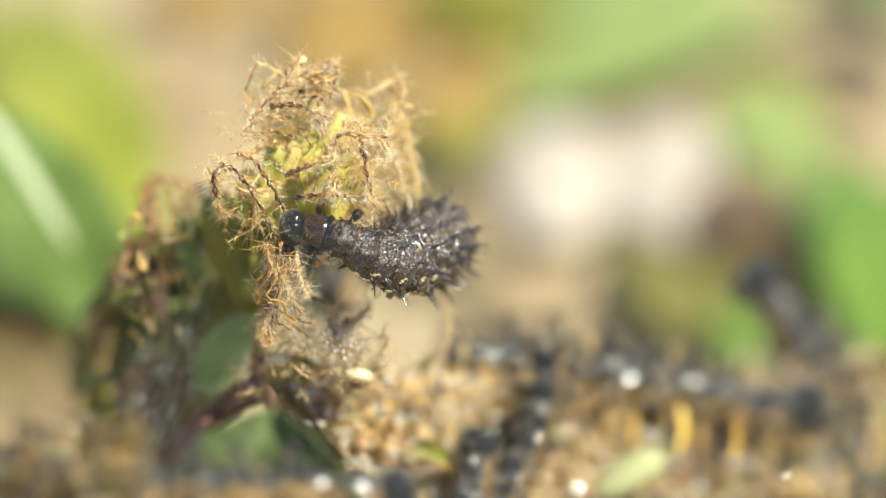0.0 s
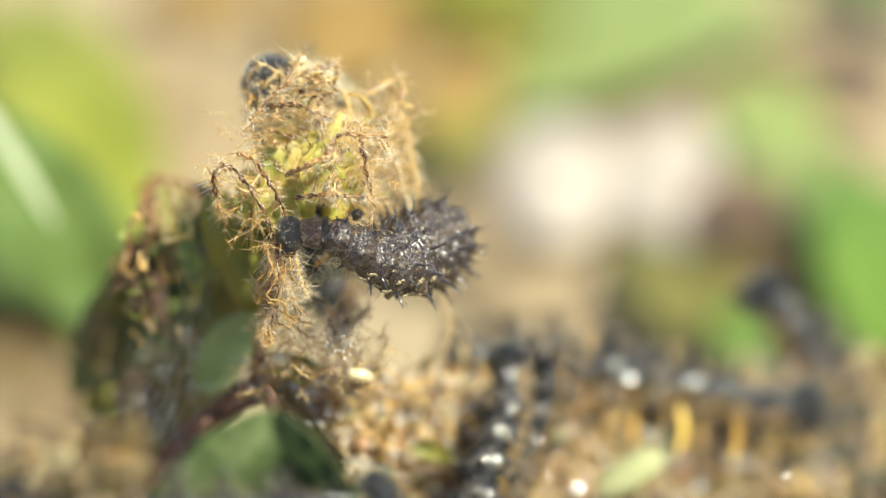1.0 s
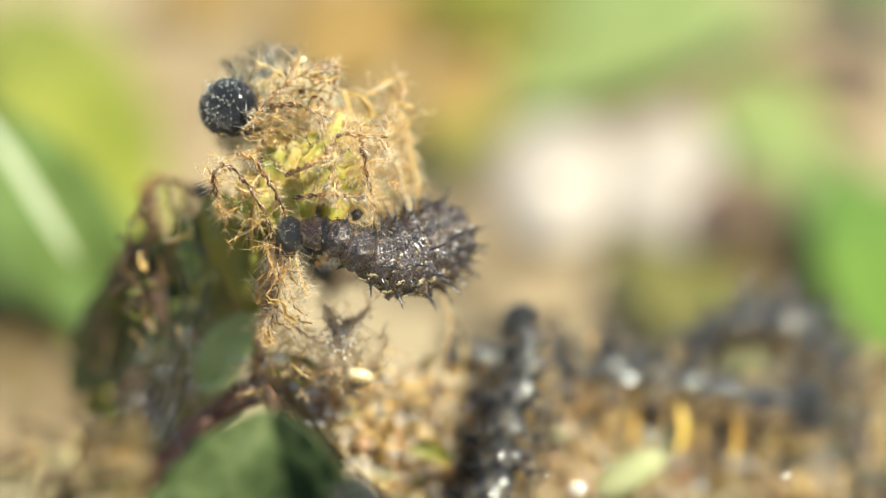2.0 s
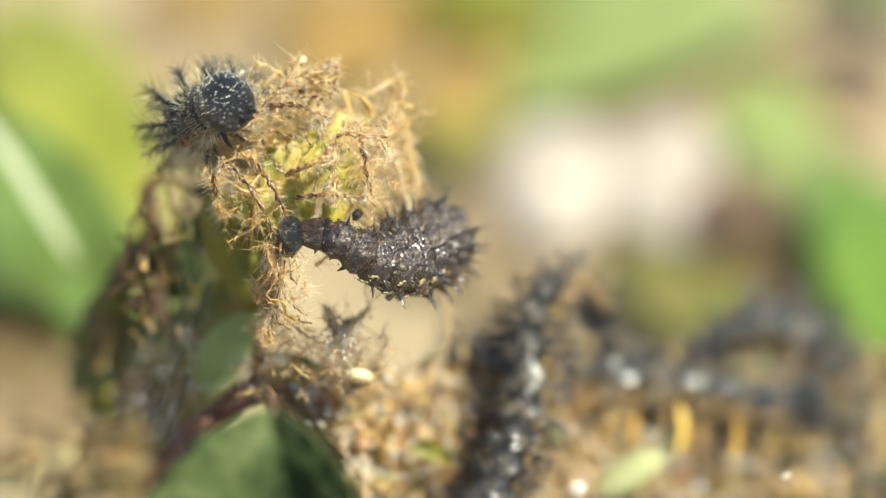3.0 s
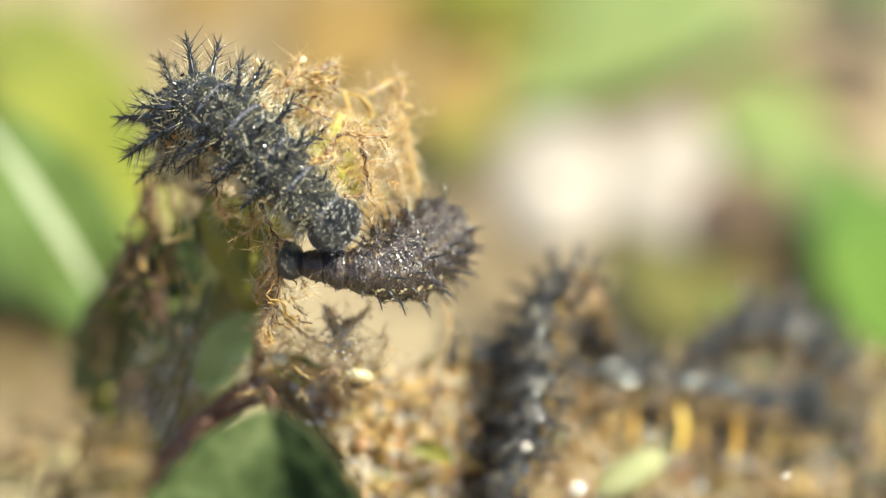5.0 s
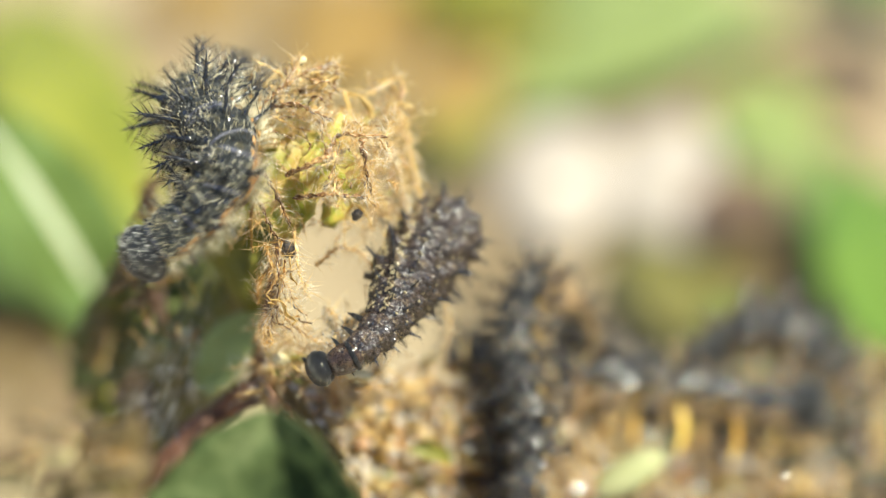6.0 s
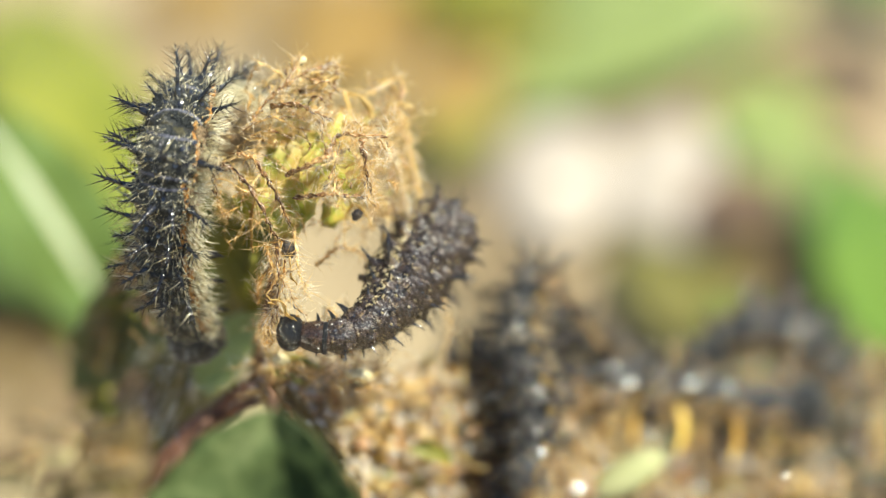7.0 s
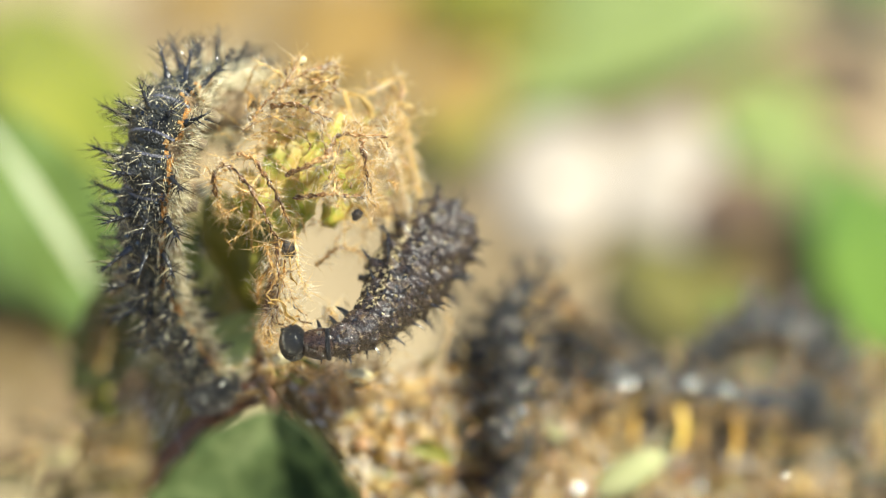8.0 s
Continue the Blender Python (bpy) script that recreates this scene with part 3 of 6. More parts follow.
def make_bristles(rng, count, length, thick, skull=False, dots=0, fringe=0):
    """Pale short hairs standing on a ring or on the head."""
    f = Form()
    for _ in range(count):
        a = rng.uniform(-0.5, math.pi + 0.5) if not skull else rng.uniform(0, 6.283)
        if skull:
            polar = math.acos(rng.uniform(-0.55, 0.995))
            d = Vector((math.sin(polar) * math.cos(a), math.cos(polar) * 0.8, math.sin(polar) * math.sin(a)))
            foot = d * 0.98
        else:
            y = rng.uniform(-0.56, 0.56)
            d = Vector((math.cos(a), rng.uniform(-0.1, 0.5), math.sin(a)))
            g = 0.96 * girth(y * 1.2)
            foot = Vector((math.cos(a) * g, y * 1.2, max(-0.74, math.sin(a) * g)))
        d = (d.normalized() + Vector([rng.uniform(-0.35, 0.35) for _ in range(3)])).normalized()
        flank = 1.0 if skull or not fringe else 1.0 + 1.6 * max(0.0, 1 - abs(math.sin(a) + 0.1) * 1.8)
        f.cone(foot, foot + d * length * flank * rng.uniform(0.5, 1.3), thick * 0.8, 3)
    for j in range(fringe // 4):
        a = rng.uniform(-0.3, math.pi + 0.3)
        foot = Vector((math.cos(a) * 0.97, rng.uniform(-0.5, 0.5), math.sin(a) * 0.97))
        d = Vector((math.cos(a), rng.gauss(0.15, 0.3), math.sin(a))).normalized()
        f.cone(foot, foot + d * rng.uniform(0.4, 0.95), thick * 0.6, 3)
    for j in range(fringe):
        a = rng.gauss(-0.42, 0.16)
        x = math.cos(a) * (1 if j % 2 else -1)
        foot = Vector((x * 0.94, rng.uniform(-0.62, 0.62), math.sin(a) * 0.94))
        d = Vector((x, rng.gauss(0.1, 0.35), math.sin(a) + rng.gauss(0, 0.4))).normalized()
        f.cone(foot, foot + d * rng.uniform(0.35, 0.95), thick * 0.8, 3)
    for _ in range(dots):
        a = rng.uniform(-0.4, math.pi + 0.4) if not skull else rng.uniform(0, 6.283)
        if skull:
            polar = math.acos(rng.uniform(-0.5, 0.995))
            c = Vector((math.sin(polar) * math.cos(a), math.cos(polar) * 0.8, math.sin(polar) * math.sin(a)))
        else:
            y = rng.uniform(-0.68, 0.68)
            c = Vector((math.cos(a) * girth(y), y, math.sin(a) * girth(y)))
        q = rng.uniform(0.013, 0.026) * ((0.9 if dots < 100 else 1.35) if skull else 1)
        f.lump(c, (q, q, q), rng, 3, 5, 0.1)
    return f


def make_leg(stout):
    f = Form()
    if stout:
        f.tube([(0, 0, 0.1), (0, 0, -0.25), (0.02, 0, -0.45), (0.02, 0, -0.5)], [0.22, 0.2, 0.16, 0.19], 9)
    else:
        f.tube([(0, 0, 0.1), (0, 0.03, -0.2), (0.02, 0.08, -0.45), (0.0, 0.16, -0.68)], [0.17, 0.13, 0.08, 0.02], 8)
    return f


def glinting(mesh, faces, every):
    """Leaves one grain in every so many flat-faced, so that it catches the sun; faces: how many a grain has."""
    for p in mesh.polygons:
        if every and p.index // faces % every == 0:
            p.use_smooth = False
    return mesh


KINDS = {}
TWIST = {"black": (0, 0), "dark": (0, 0), "brown": (-9, 9)}  # how far the knobs of every other ring are set aside


def caterpillar_kind(key, skin, flank, neck, wrinkles, knobs, spikes, spine_long, hair, bristle, count, dots, seed, fringe=0, slim=1.0):
    rng = random.Random(seed)
    shape = dict(stretch=0.95, waist=0.42, cone=0.31, lumpy=0.05, crease=0.014) if key == "brown" else dict(stretch=1.2, waist=0.34, cone=0.3)
    KINDS[key] = dict(
        rings=[make_segment(s, wrinkles, knobs, twist=TWIST[key][s % 2], **shape).mesh("body_ring", skin) for s in range(4)],
        neck=make_segment(7, 2, 0.0).mesh("neck_ring", neck),
        tail=make_segment(9, wrinkles, knobs * 0.7, tail=True, twist=TWIST[key][0], **shape).mesh("tail_ring", skin),
        head=make_head().mesh("head", HORN),
        spine=make_spine(rng, spikes).mesh("spine", SPINE),
        bristles=[make_bristles(rng, count, bristle, 0.018, dots=dots, fringe=fringe).mesh("bristles", hair) for _ in range(2)],
        face=make_bristles(rng, 56 if key == "brown" else 70, max(bristle, 0.2) * (0.8 if key == "brown" else 1.5), 0.016, skull=True, dots=330 if key == "black" else 90).mesh("face_bristles", FACE_DOT if key == "black" else BRISTLE),
        leg=make_leg(False).mesh("leg", HORN), proleg=make_leg(True).mesh("proleg", PROLEG),
        spine_long=spine_long, flank=flank, slim=slim,
        front=make_segment(12, 7, knobs * 0.5, **shape).mesh("body_ring", skin))
    if key != "brown":
        for ring in (*KINDS[key]["rings"], KINDS[key]["neck"], KINDS[key]["tail"]):
            if key == "black":
                two_toned(ring, BELLY, FOLD, flank, -0.16, 2, False)
            else:
                two_toned(ring, SALMON, SLATE, flank, -0.06, 4, True)
    KINDS[key]["spine"].materials.append(BRISTLE if key == "black" else AMBER_BRISTLE)
    for p in KINDS[key]["spine"].polygons:
        if p.index >= 54 and (p.index - 54) // 3 % (6 if key == "black" else 4) == 0:
            p.material_index = 1
    collar = Form()
    collar.tube([(math.cos(a) * 0.99, 0, math.sin(a) * 0.99) for a in [-0.5 + j * (math.pi + 1.0) / 20 for j in range(21)]], [0.04] + [0.11] * 19 + [0.04], 8)
    for _ in range(26):
        a = rng.uniform(-0.4, math.pi + 0.4)
        collar.lump((math.cos(a) * 1.06, rng.uniform(-0.12, 0.12), math.sin(a) * 1.06), (0.035, 0.035, 0.035), rng, 3, 5, 0.1)
    KINDS[key]["collar"] = collar.mesh("collar", HORN)
    spots = Form()
    for sgn in (-1, 1):
        for j in range({"black": 8, "dark": 7, "brown": 22}[key]):
            y = rng.uniform(-0.58, 0.58)
            a = rng.gauss(-0.08, 0.26)
            q = rng.uniform(0.03, 0.09) * {"black": 0.6, "dark": 1.4, "brown": 0.4}[key]
            spots.lump((sgn * math.cos(a) * 0.97, y, math.sin(a) * 0.97), (q, q * 1.4, q), rng, 4, 6, 0.3)
        if key == "brown":
            for line in (0.24, -0.30):
                for j in range(15):
                    y = -0.62 + 1.24 * j / 14
                    a = line + 0.09 * math.sin(y * 9 + line * 20) + rng.gauss(0, 0.02)
                    q = rng.uniform(0.03, 0.055)
                    spots.lump((sgn * math.cos(a) * 0.985, y, math.sin(a) * 0.985), (q, q * 2.6, q), rng, 4, 6, 0.3, False)
            for _ in range(11):
                a = rng.uniform(-0.4, math.pi / 2)
                q = rng.uniform(0.025, 0.055)
                spots.lump((sgn * math.cos(a) * 0.97, rng.uniform(-0.55, 0.55), math.sin(a) * 0.97), (q, q * 1.6, q), rng, 4, 6, 0.3)
    KINDS[key]["spot"] = spots.mesh("flank_spots", flank)
    # glossy grains, added so that the dark kind glints in the sun
    grains = Form()
    for _ in range(150):
        a = rng.uniform(-0.3, math.pi + 0.3)
        q = rng.uniform(0.03, 0.055)
        grains.lump((math.cos(a) * 0.98, rng.uniform(-0.55, 0.55), math.sin(a) * 0.98), (q, q, q), rng, 4, 5, 0.15)
    if key == "brown":
        grains = Form()
        for _ in range(150):
            a = rng.uniform(-0.5, math.pi + 0.5)
            q = rng.uniform(0.014, 0.03)
            grains.lump((math.cos(a) * 0.975, rng.uniform(-0.6, 0.6), math.sin(a) * 0.975), (q, q * 1.5, q), rng, 4, 6, 0.15, False)
    KINDS[key]["grains"] = glinting(grains.mesh("grainy_skin", BROWN_GRAIN if key == "brown" else SHEEN), 20, 9 if key == "dark" else 0)
    # small domes added over the skin to stand in for its glints
    wet = Form()
    for _ in range({"black": 22, "dark": 17, "brown": 20}[key]):
        a, y = rng.uniform(-0.1, math.pi + 0.1), rng.uniform(-0.5, 0.5)
        out = Vector((math.cos(a) + rng.gauss(0, 0.25), y * 0.8 + rng.gauss(0, 0.25), math.sin(a) + rng.gauss(0, 0.25)))
        size = {"black": 0.07, "dark": 0.12, "brown": 0.05}[key]
        wet.cap((math.cos(a) * 1.05, y, math.sin(a) * 1.05), out, size * rng.uniform(0.7, 1.2), size * 3.6)
    KINDS[key]["wet"] = wet.mesh("wet_sheen", SHEEN)
    breath = Form()
    loop = [2 * math.pi * n / 14 for n in range(15)]
    breath.tube([(0, 0.10 * math.cos(a), 0.075 * math.sin(a)) for a in loop], 0.022, 6, False)
    KINDS[key]["breath"] = breath.mesh("spiracle", PALE_RING)


caterpillar_kind("black", BLACK_SKIN, FLANK, BLACK_SKIN, 5, 0.14, 20, 0.98, BRISTLE, 0.2, 90, 330, 3, fringe=190)
caterpillar_kind("dark", WET_SKIN, AMBER_FLANK, WET_SKIN, 5, 0.2, 16, 1.15, AMBER_BRISTLE, 0.18, 30, 40, 5, fringe=120, slim=1.2)
caterpillar_kind("brown", BROWN_SKIN, MOTTLE, NECK_SKIN, 7, 0.27, 7, 0.5, AMBER_BRISTLE, 0.2, 30, 14, 4, slim=1.0)


class Caterpillar:
    """A caterpillar in rigid rings that follow one another along a line."""

    def __init__(self, kind, label, place, radius, spacing, rings=12, head=0.85, shape=(0.66, 0.76, 0.88, 0.97), rear=(0.88, 0.72), group="caterpillars on the nettle"):
        self.k, self.spacing, self.r, self.head = KINDS[kind], spacing, radius, head
        self.lead = 0.9 if kind == "brown" else 0.62
        self.place = at(place)
        self.thing = base_empty("caterpillar", self.place, label, "caterpillar", group)
        self.rows = []
        rng = random.Random(int(place[0] * 100) + 7)
        k, self.parts = self.k, []
        for i in range(rings + 1):
            if i == 0:
                ob = part("head", k["head"], None, self.thing, "shiny black head with pale bristles")
                size = (radius * head, radius * head, radius * head)
                part("bristles", k["face"], None, ob, "short pale bristles", "stuff")
                for a in (-1, 1):
                    jaw = part("jaw", k["leg"], None, ob)
                    jaw.location, jaw.scale = (0.22 * a, 0.55, -0.75), (0.9, 0.9, 0.55)
                    jaw.rotation_euler = (0.2, 0.35 * a, 0)
            else:
                grow = shape[i - 1] if i <= len(shape) else (1.0 if i < rings - 1 else rear[i - rings + 1])
                r = radius * grow
                size = (r, spacing, r)
                ring = k["neck"] if i == 1 else (k["tail"] if i == rings else (k["front"] if i < 6 and kind == "brown" else k["rings"][i % 4]))
                ob = part("neck_ring" if i == 1 else ("tail_ring" if i == rings else "body_ring"), ring, None, self.thing, "reddish smooth neck ring" if i == 1 and kind == "brown" else "")
                part("bristles", k["bristles"][i % 2], None, ob, "pale specks and short bristles", "stuff")
                wet = part("wet_sheen", k["wet"], None, ob, "small glossy domes added to the skin for glints", "stuff")
                wet.rotation_euler = (0, rng.uniform(-0.3, 0.3), 0)
                wet.scale = (rng.choice((-1, 1)), rng.choice((-1, 1)), 1)
                if kind == "dark" or (kind == "brown" and i > 1):
                    grain = part("grainy_skin", k["grains"], None, ob, "small glossy black grains added to the skin for glints" if kind == "dark" else "fine glossy brown skin grains", "stuff")
                    grain.rotation_euler = (0, rng.uniform(-0.35, 0.35), 0)
                    grain.scale = (rng.choice((-1, 1)), rng.choice((-1, 1)), 1)
                if i == 1 and kind == "brown":
                    band = part("collar", k["collar"], None, ob, "shiny black collar band")
                    band.location = (0, -0.34, 0)
                if i > 3 or (i >= 2 and kind != "brown"):
                    part("flank_mottling", k["spot"], None, ob, "orange and yellow flank stripe" if kind != "brown" else "yellowish flank mottling", "stuff")
                if kind == "brown" and i != 2:
                    for a in (-1, 1):
                        hole = part("spiracle", k["breath"], None, ob, "small pale breathing ring")
                        hole.location = (a * 0.985, 0.02, -0.03)
                if i == 1:
                    angles = (40, 140)
                else:
                    angles = SPINE_ANGLES if i > 3 else ((72, 108, 38, 142, 10, 170) if kind == "black" else (60, 120, 22, 158))
                aside = TWIST[kind][i % 2] if i > 5 else 0
                for a in angles:
                    s = part("spine", k["spine"], None, ob)
                    rad = radians(a + aside + rng.uniform(-2, 2))
                    proud = 1.1 if i > 3 else 0.97
                    s.location = (math.cos(rad) * proud, rng.uniform(-0.03, 0.03), math.sin(rad) * proud)
                    long = k["spine_long"] * rng.uniform(0.85, 1.12) * (0.6 if i == 1 or a == 90 else 1)
                    s.rotation_euler = Euler((rng.uniform(-0.15, 0.25) + (0.6 if i == rings else 0), math.pi / 2 - rad, 0))
                    s.scale = (long * k["slim"], long * k["slim"] * radius / spacing, long)
                if i <= 3:
                    for a in (-1, 1):
                        leg = part("leg", k["leg"], None, ob)
                        leg.location, leg.scale = (0.45 * a, 0, -0.66), (1.1, 1.1 * r / spacing, 1.1)
                        leg.rotation_euler = (0, -0.35 * a, 0)
                elif i in (6, 7, 8, 9, rings):
                    for a in (-1, 1):
                        leg = part("proleg", k["proleg"], None, ob)
                        stout = 0.6 if kind == "brown" else 1.0
                        leg.location, leg.scale = (0.42 * a, 0, -0.66), (stout, stout * r / spacing, stout)
                        leg.rotation_euler = (0, -0.2 * a, 0)
            ob.scale = [s * MM for s in size]
            self.parts.append(ob)

    def lies(self, t, back, *line):
        """At t seconds its back points to back (or to one way at the tail and another at the head) and it lies along line, tail to head."""
        ends = back if hasattr(back[0], "__len__") else (back, back)
        self.rows.append((t, [turned(b) for b in ends], [at(p) for p in line]))
        return self

    def settle(self):
        """Key every ring along the lines."""
        poses = [[] for _ in self.parts]
        for t, ends, line in self.rows:
            pts = smooth_line(line, 14)[::-1]
            pts.append(pts[-1] + (pts[-1] - pts[-2]).normalized() * 0.04)
            for i, ob in enumerate(self.parts):
                share = min(1.0, max(0.0, (len(self.parts) - 1 - i) / (len(self.parts) - 1) * 1.5 - 0.25))
                back = ends[0].lerp(ends[1], share)
                want = (self.r * self.head * self.lead + (i - 0.5) * self.spacing) * MM if i else 0.0
                run = 0.0
                for a, b in zip(pts, pts[1:]):
                    step = (b - a).length
                    if run + step >= want:
                        break
                    run += step
                p = a + (b - a) * ((want - run) / max(step, 1e-9))
                lo = hi = None
                run2, half = 0.0, self.spacing * MM * 0.6
                for c, d in zip(pts, pts[1:]):
                    step = (d - c).length
                    if lo is None and run2 + step >= max(0.0, want - half):
                        lo = c + (d - c) * ((max(0.0, want - half) - run2) / max(step, 1e-9))
                    if run2 + step >= want + half:
                        hi = c + (d - c) * ((want + half - run2) / max(step, 1e-9))
                        break
                    run2 += step
                forward = (lo - hi).normalized()
                up = (back - forward * back.dot(forward))
                up = up.normalized() if up.length > 1e-6 else forward.orthogonal().normalized()
                x = forward.cross(up)
                m = Matrix((x, forward, up)).transposed().to_4x4()
                m.translation = p - self.place
                poses[i].append((t, m))
        for ob, rows in zip(self.parts, poses):
            if rows[0][0] > 0:
                rows.insert(0, (0.0, rows[0][1]))
            if rows[-1][0] < 8:
                rows.append((8.0, rows[-1][1]))
            keep = ob.scale.copy()
            walk(ob, rows)
            ob.scale = keep


# ---- the gnawed nettle tip ----
def hairs_on(line, rng, count, length, thick):
    f = Form()
    for _ in range(count):
        i = rng.randrange(len(line) - 1)
        p = line[i].lerp(line[i + 1], rng.random())
        d = Vector([rng.gauss(0, 1) for _ in range(3)]).normalized()
        run = (line[i + 1] - line[i]).normalized()
        d = (d - run * d.dot(run) * 0.7 + run * rng.uniform(0.2, 1.2)).normalized()
        f.cone(p, p + d * length * rng.uniform(0.25, 1.0) ** 1.5 * 1.3, thick, 3)
    return f


def wander(start, way, length, rng, bend=0.5, droop=0.0, steps=16):
    """A kinked, drying line in the plan's millimetres: short straight runs with sudden turns."""
    p, d = Vector(start), Vector(way).normalized()
    out = [p.copy()]
    for i in range(steps):
        hard = bend * 1.5 if rng.random() < 0.28 else bend * 0.22
        d = (d + Vector([rng.gauss(0, hard) for _ in range(3)]) * 0.7 + Vector((0, -droop, 0))).normalized()
        p = p + d * length / steps * rng.uniform(0.7, 1.3)
        out.append(p.copy())
    return out


def dried_strand(thing, line, r, rng, hairs, hair_len=0.55, mat=None):
    """A dried, twisted vein with its stinging hairs, line in the plan's millimetres."""
    pts = [at(p) for p in line]
    fine = []
    for p, q in zip(pts, pts[1:]):
        fine += [p, p.lerp(q, 0.5)]
    pts = fine + [pts[-1]]
    n = len(pts)
    f = Form()
    seed, turn = rng.uniform(0, 50), rng.uniform(0.25, 0.6)
    radii = [r * MM * (1.1 - 0.5 * i / n) * max(0.5, 1 + 0.6 * noise.noise(Vector((seed + i * 0.9, 0, 0)))) for i in range(n)]
    f.tube(pts, radii, 8)
    for i in range(n):
        along = (pts[min(i + 1, n - 1)] - pts[max(i - 1, 0)]).normalized()
        flat = along.orthogonal().normalized()
        flat = Matrix.Rotation(seed + i * turn, 3, along) @ flat
        for k in range(8):
            v = f.verts[i * 8 + k]
            off = v - pts[i]
            across = flat * off.dot(flat)
            f.verts[i * 8 + k] = pts[i] + across * 1.35 + (off - across) * 0.45
    vein = part("vein", under(f, thing.location), mat or VEIN, thing)
    part("hairs", under(hairs_on(pts, rng, hairs, hair_len * MM, 0.0145 * MM), thing.location), HAIR, vein, "fine golden stinging hairs", "stuff")


def shred(thing, line, width, rng, mat, name="leaf_shred"):
    """A crumpled ribbon of leaf along a line in the plan's millimetres."""
    pts = [at(p) for p in line]
    rows, seed = [], rng.uniform(0, 90)
    side = Vector([rng.gauss(0, 1) for _ in range(3)])
    n = len(pts)
    for i, p in enumerate(pts):
        along = (pts[min(i + 1, n - 1)] - pts[max(i - 1, 0)]).normalized()
        side = (side - along * side.dot(along)).normalized()
        nrm = along.cross(side)
        side = (side + nrm * 0.35 * noise.noise(Vector((seed, i * 0.4, 0)))).normalized()
        w = width * MM * (0.35 + 0.65 * math.sin(math.pi * min(1.0, (i + 0.6) / n))) * (1 + 0.4 * noise.noise(Vector((i * 0.8, seed, 0))))
        rows.append([p + side * w * s + nrm * w * (0.55 * s * s + 0.5 * noise.noise(Vector((seed + s * 1.5, i * 0.5, 4)))) for s in (-1, -0.6, -0.2, 0.2, 0.6, 1)])
    f = Form()
    f.sheet(rows, 0.00006)
    return part(name, under(f, thing.location), mat, thing)


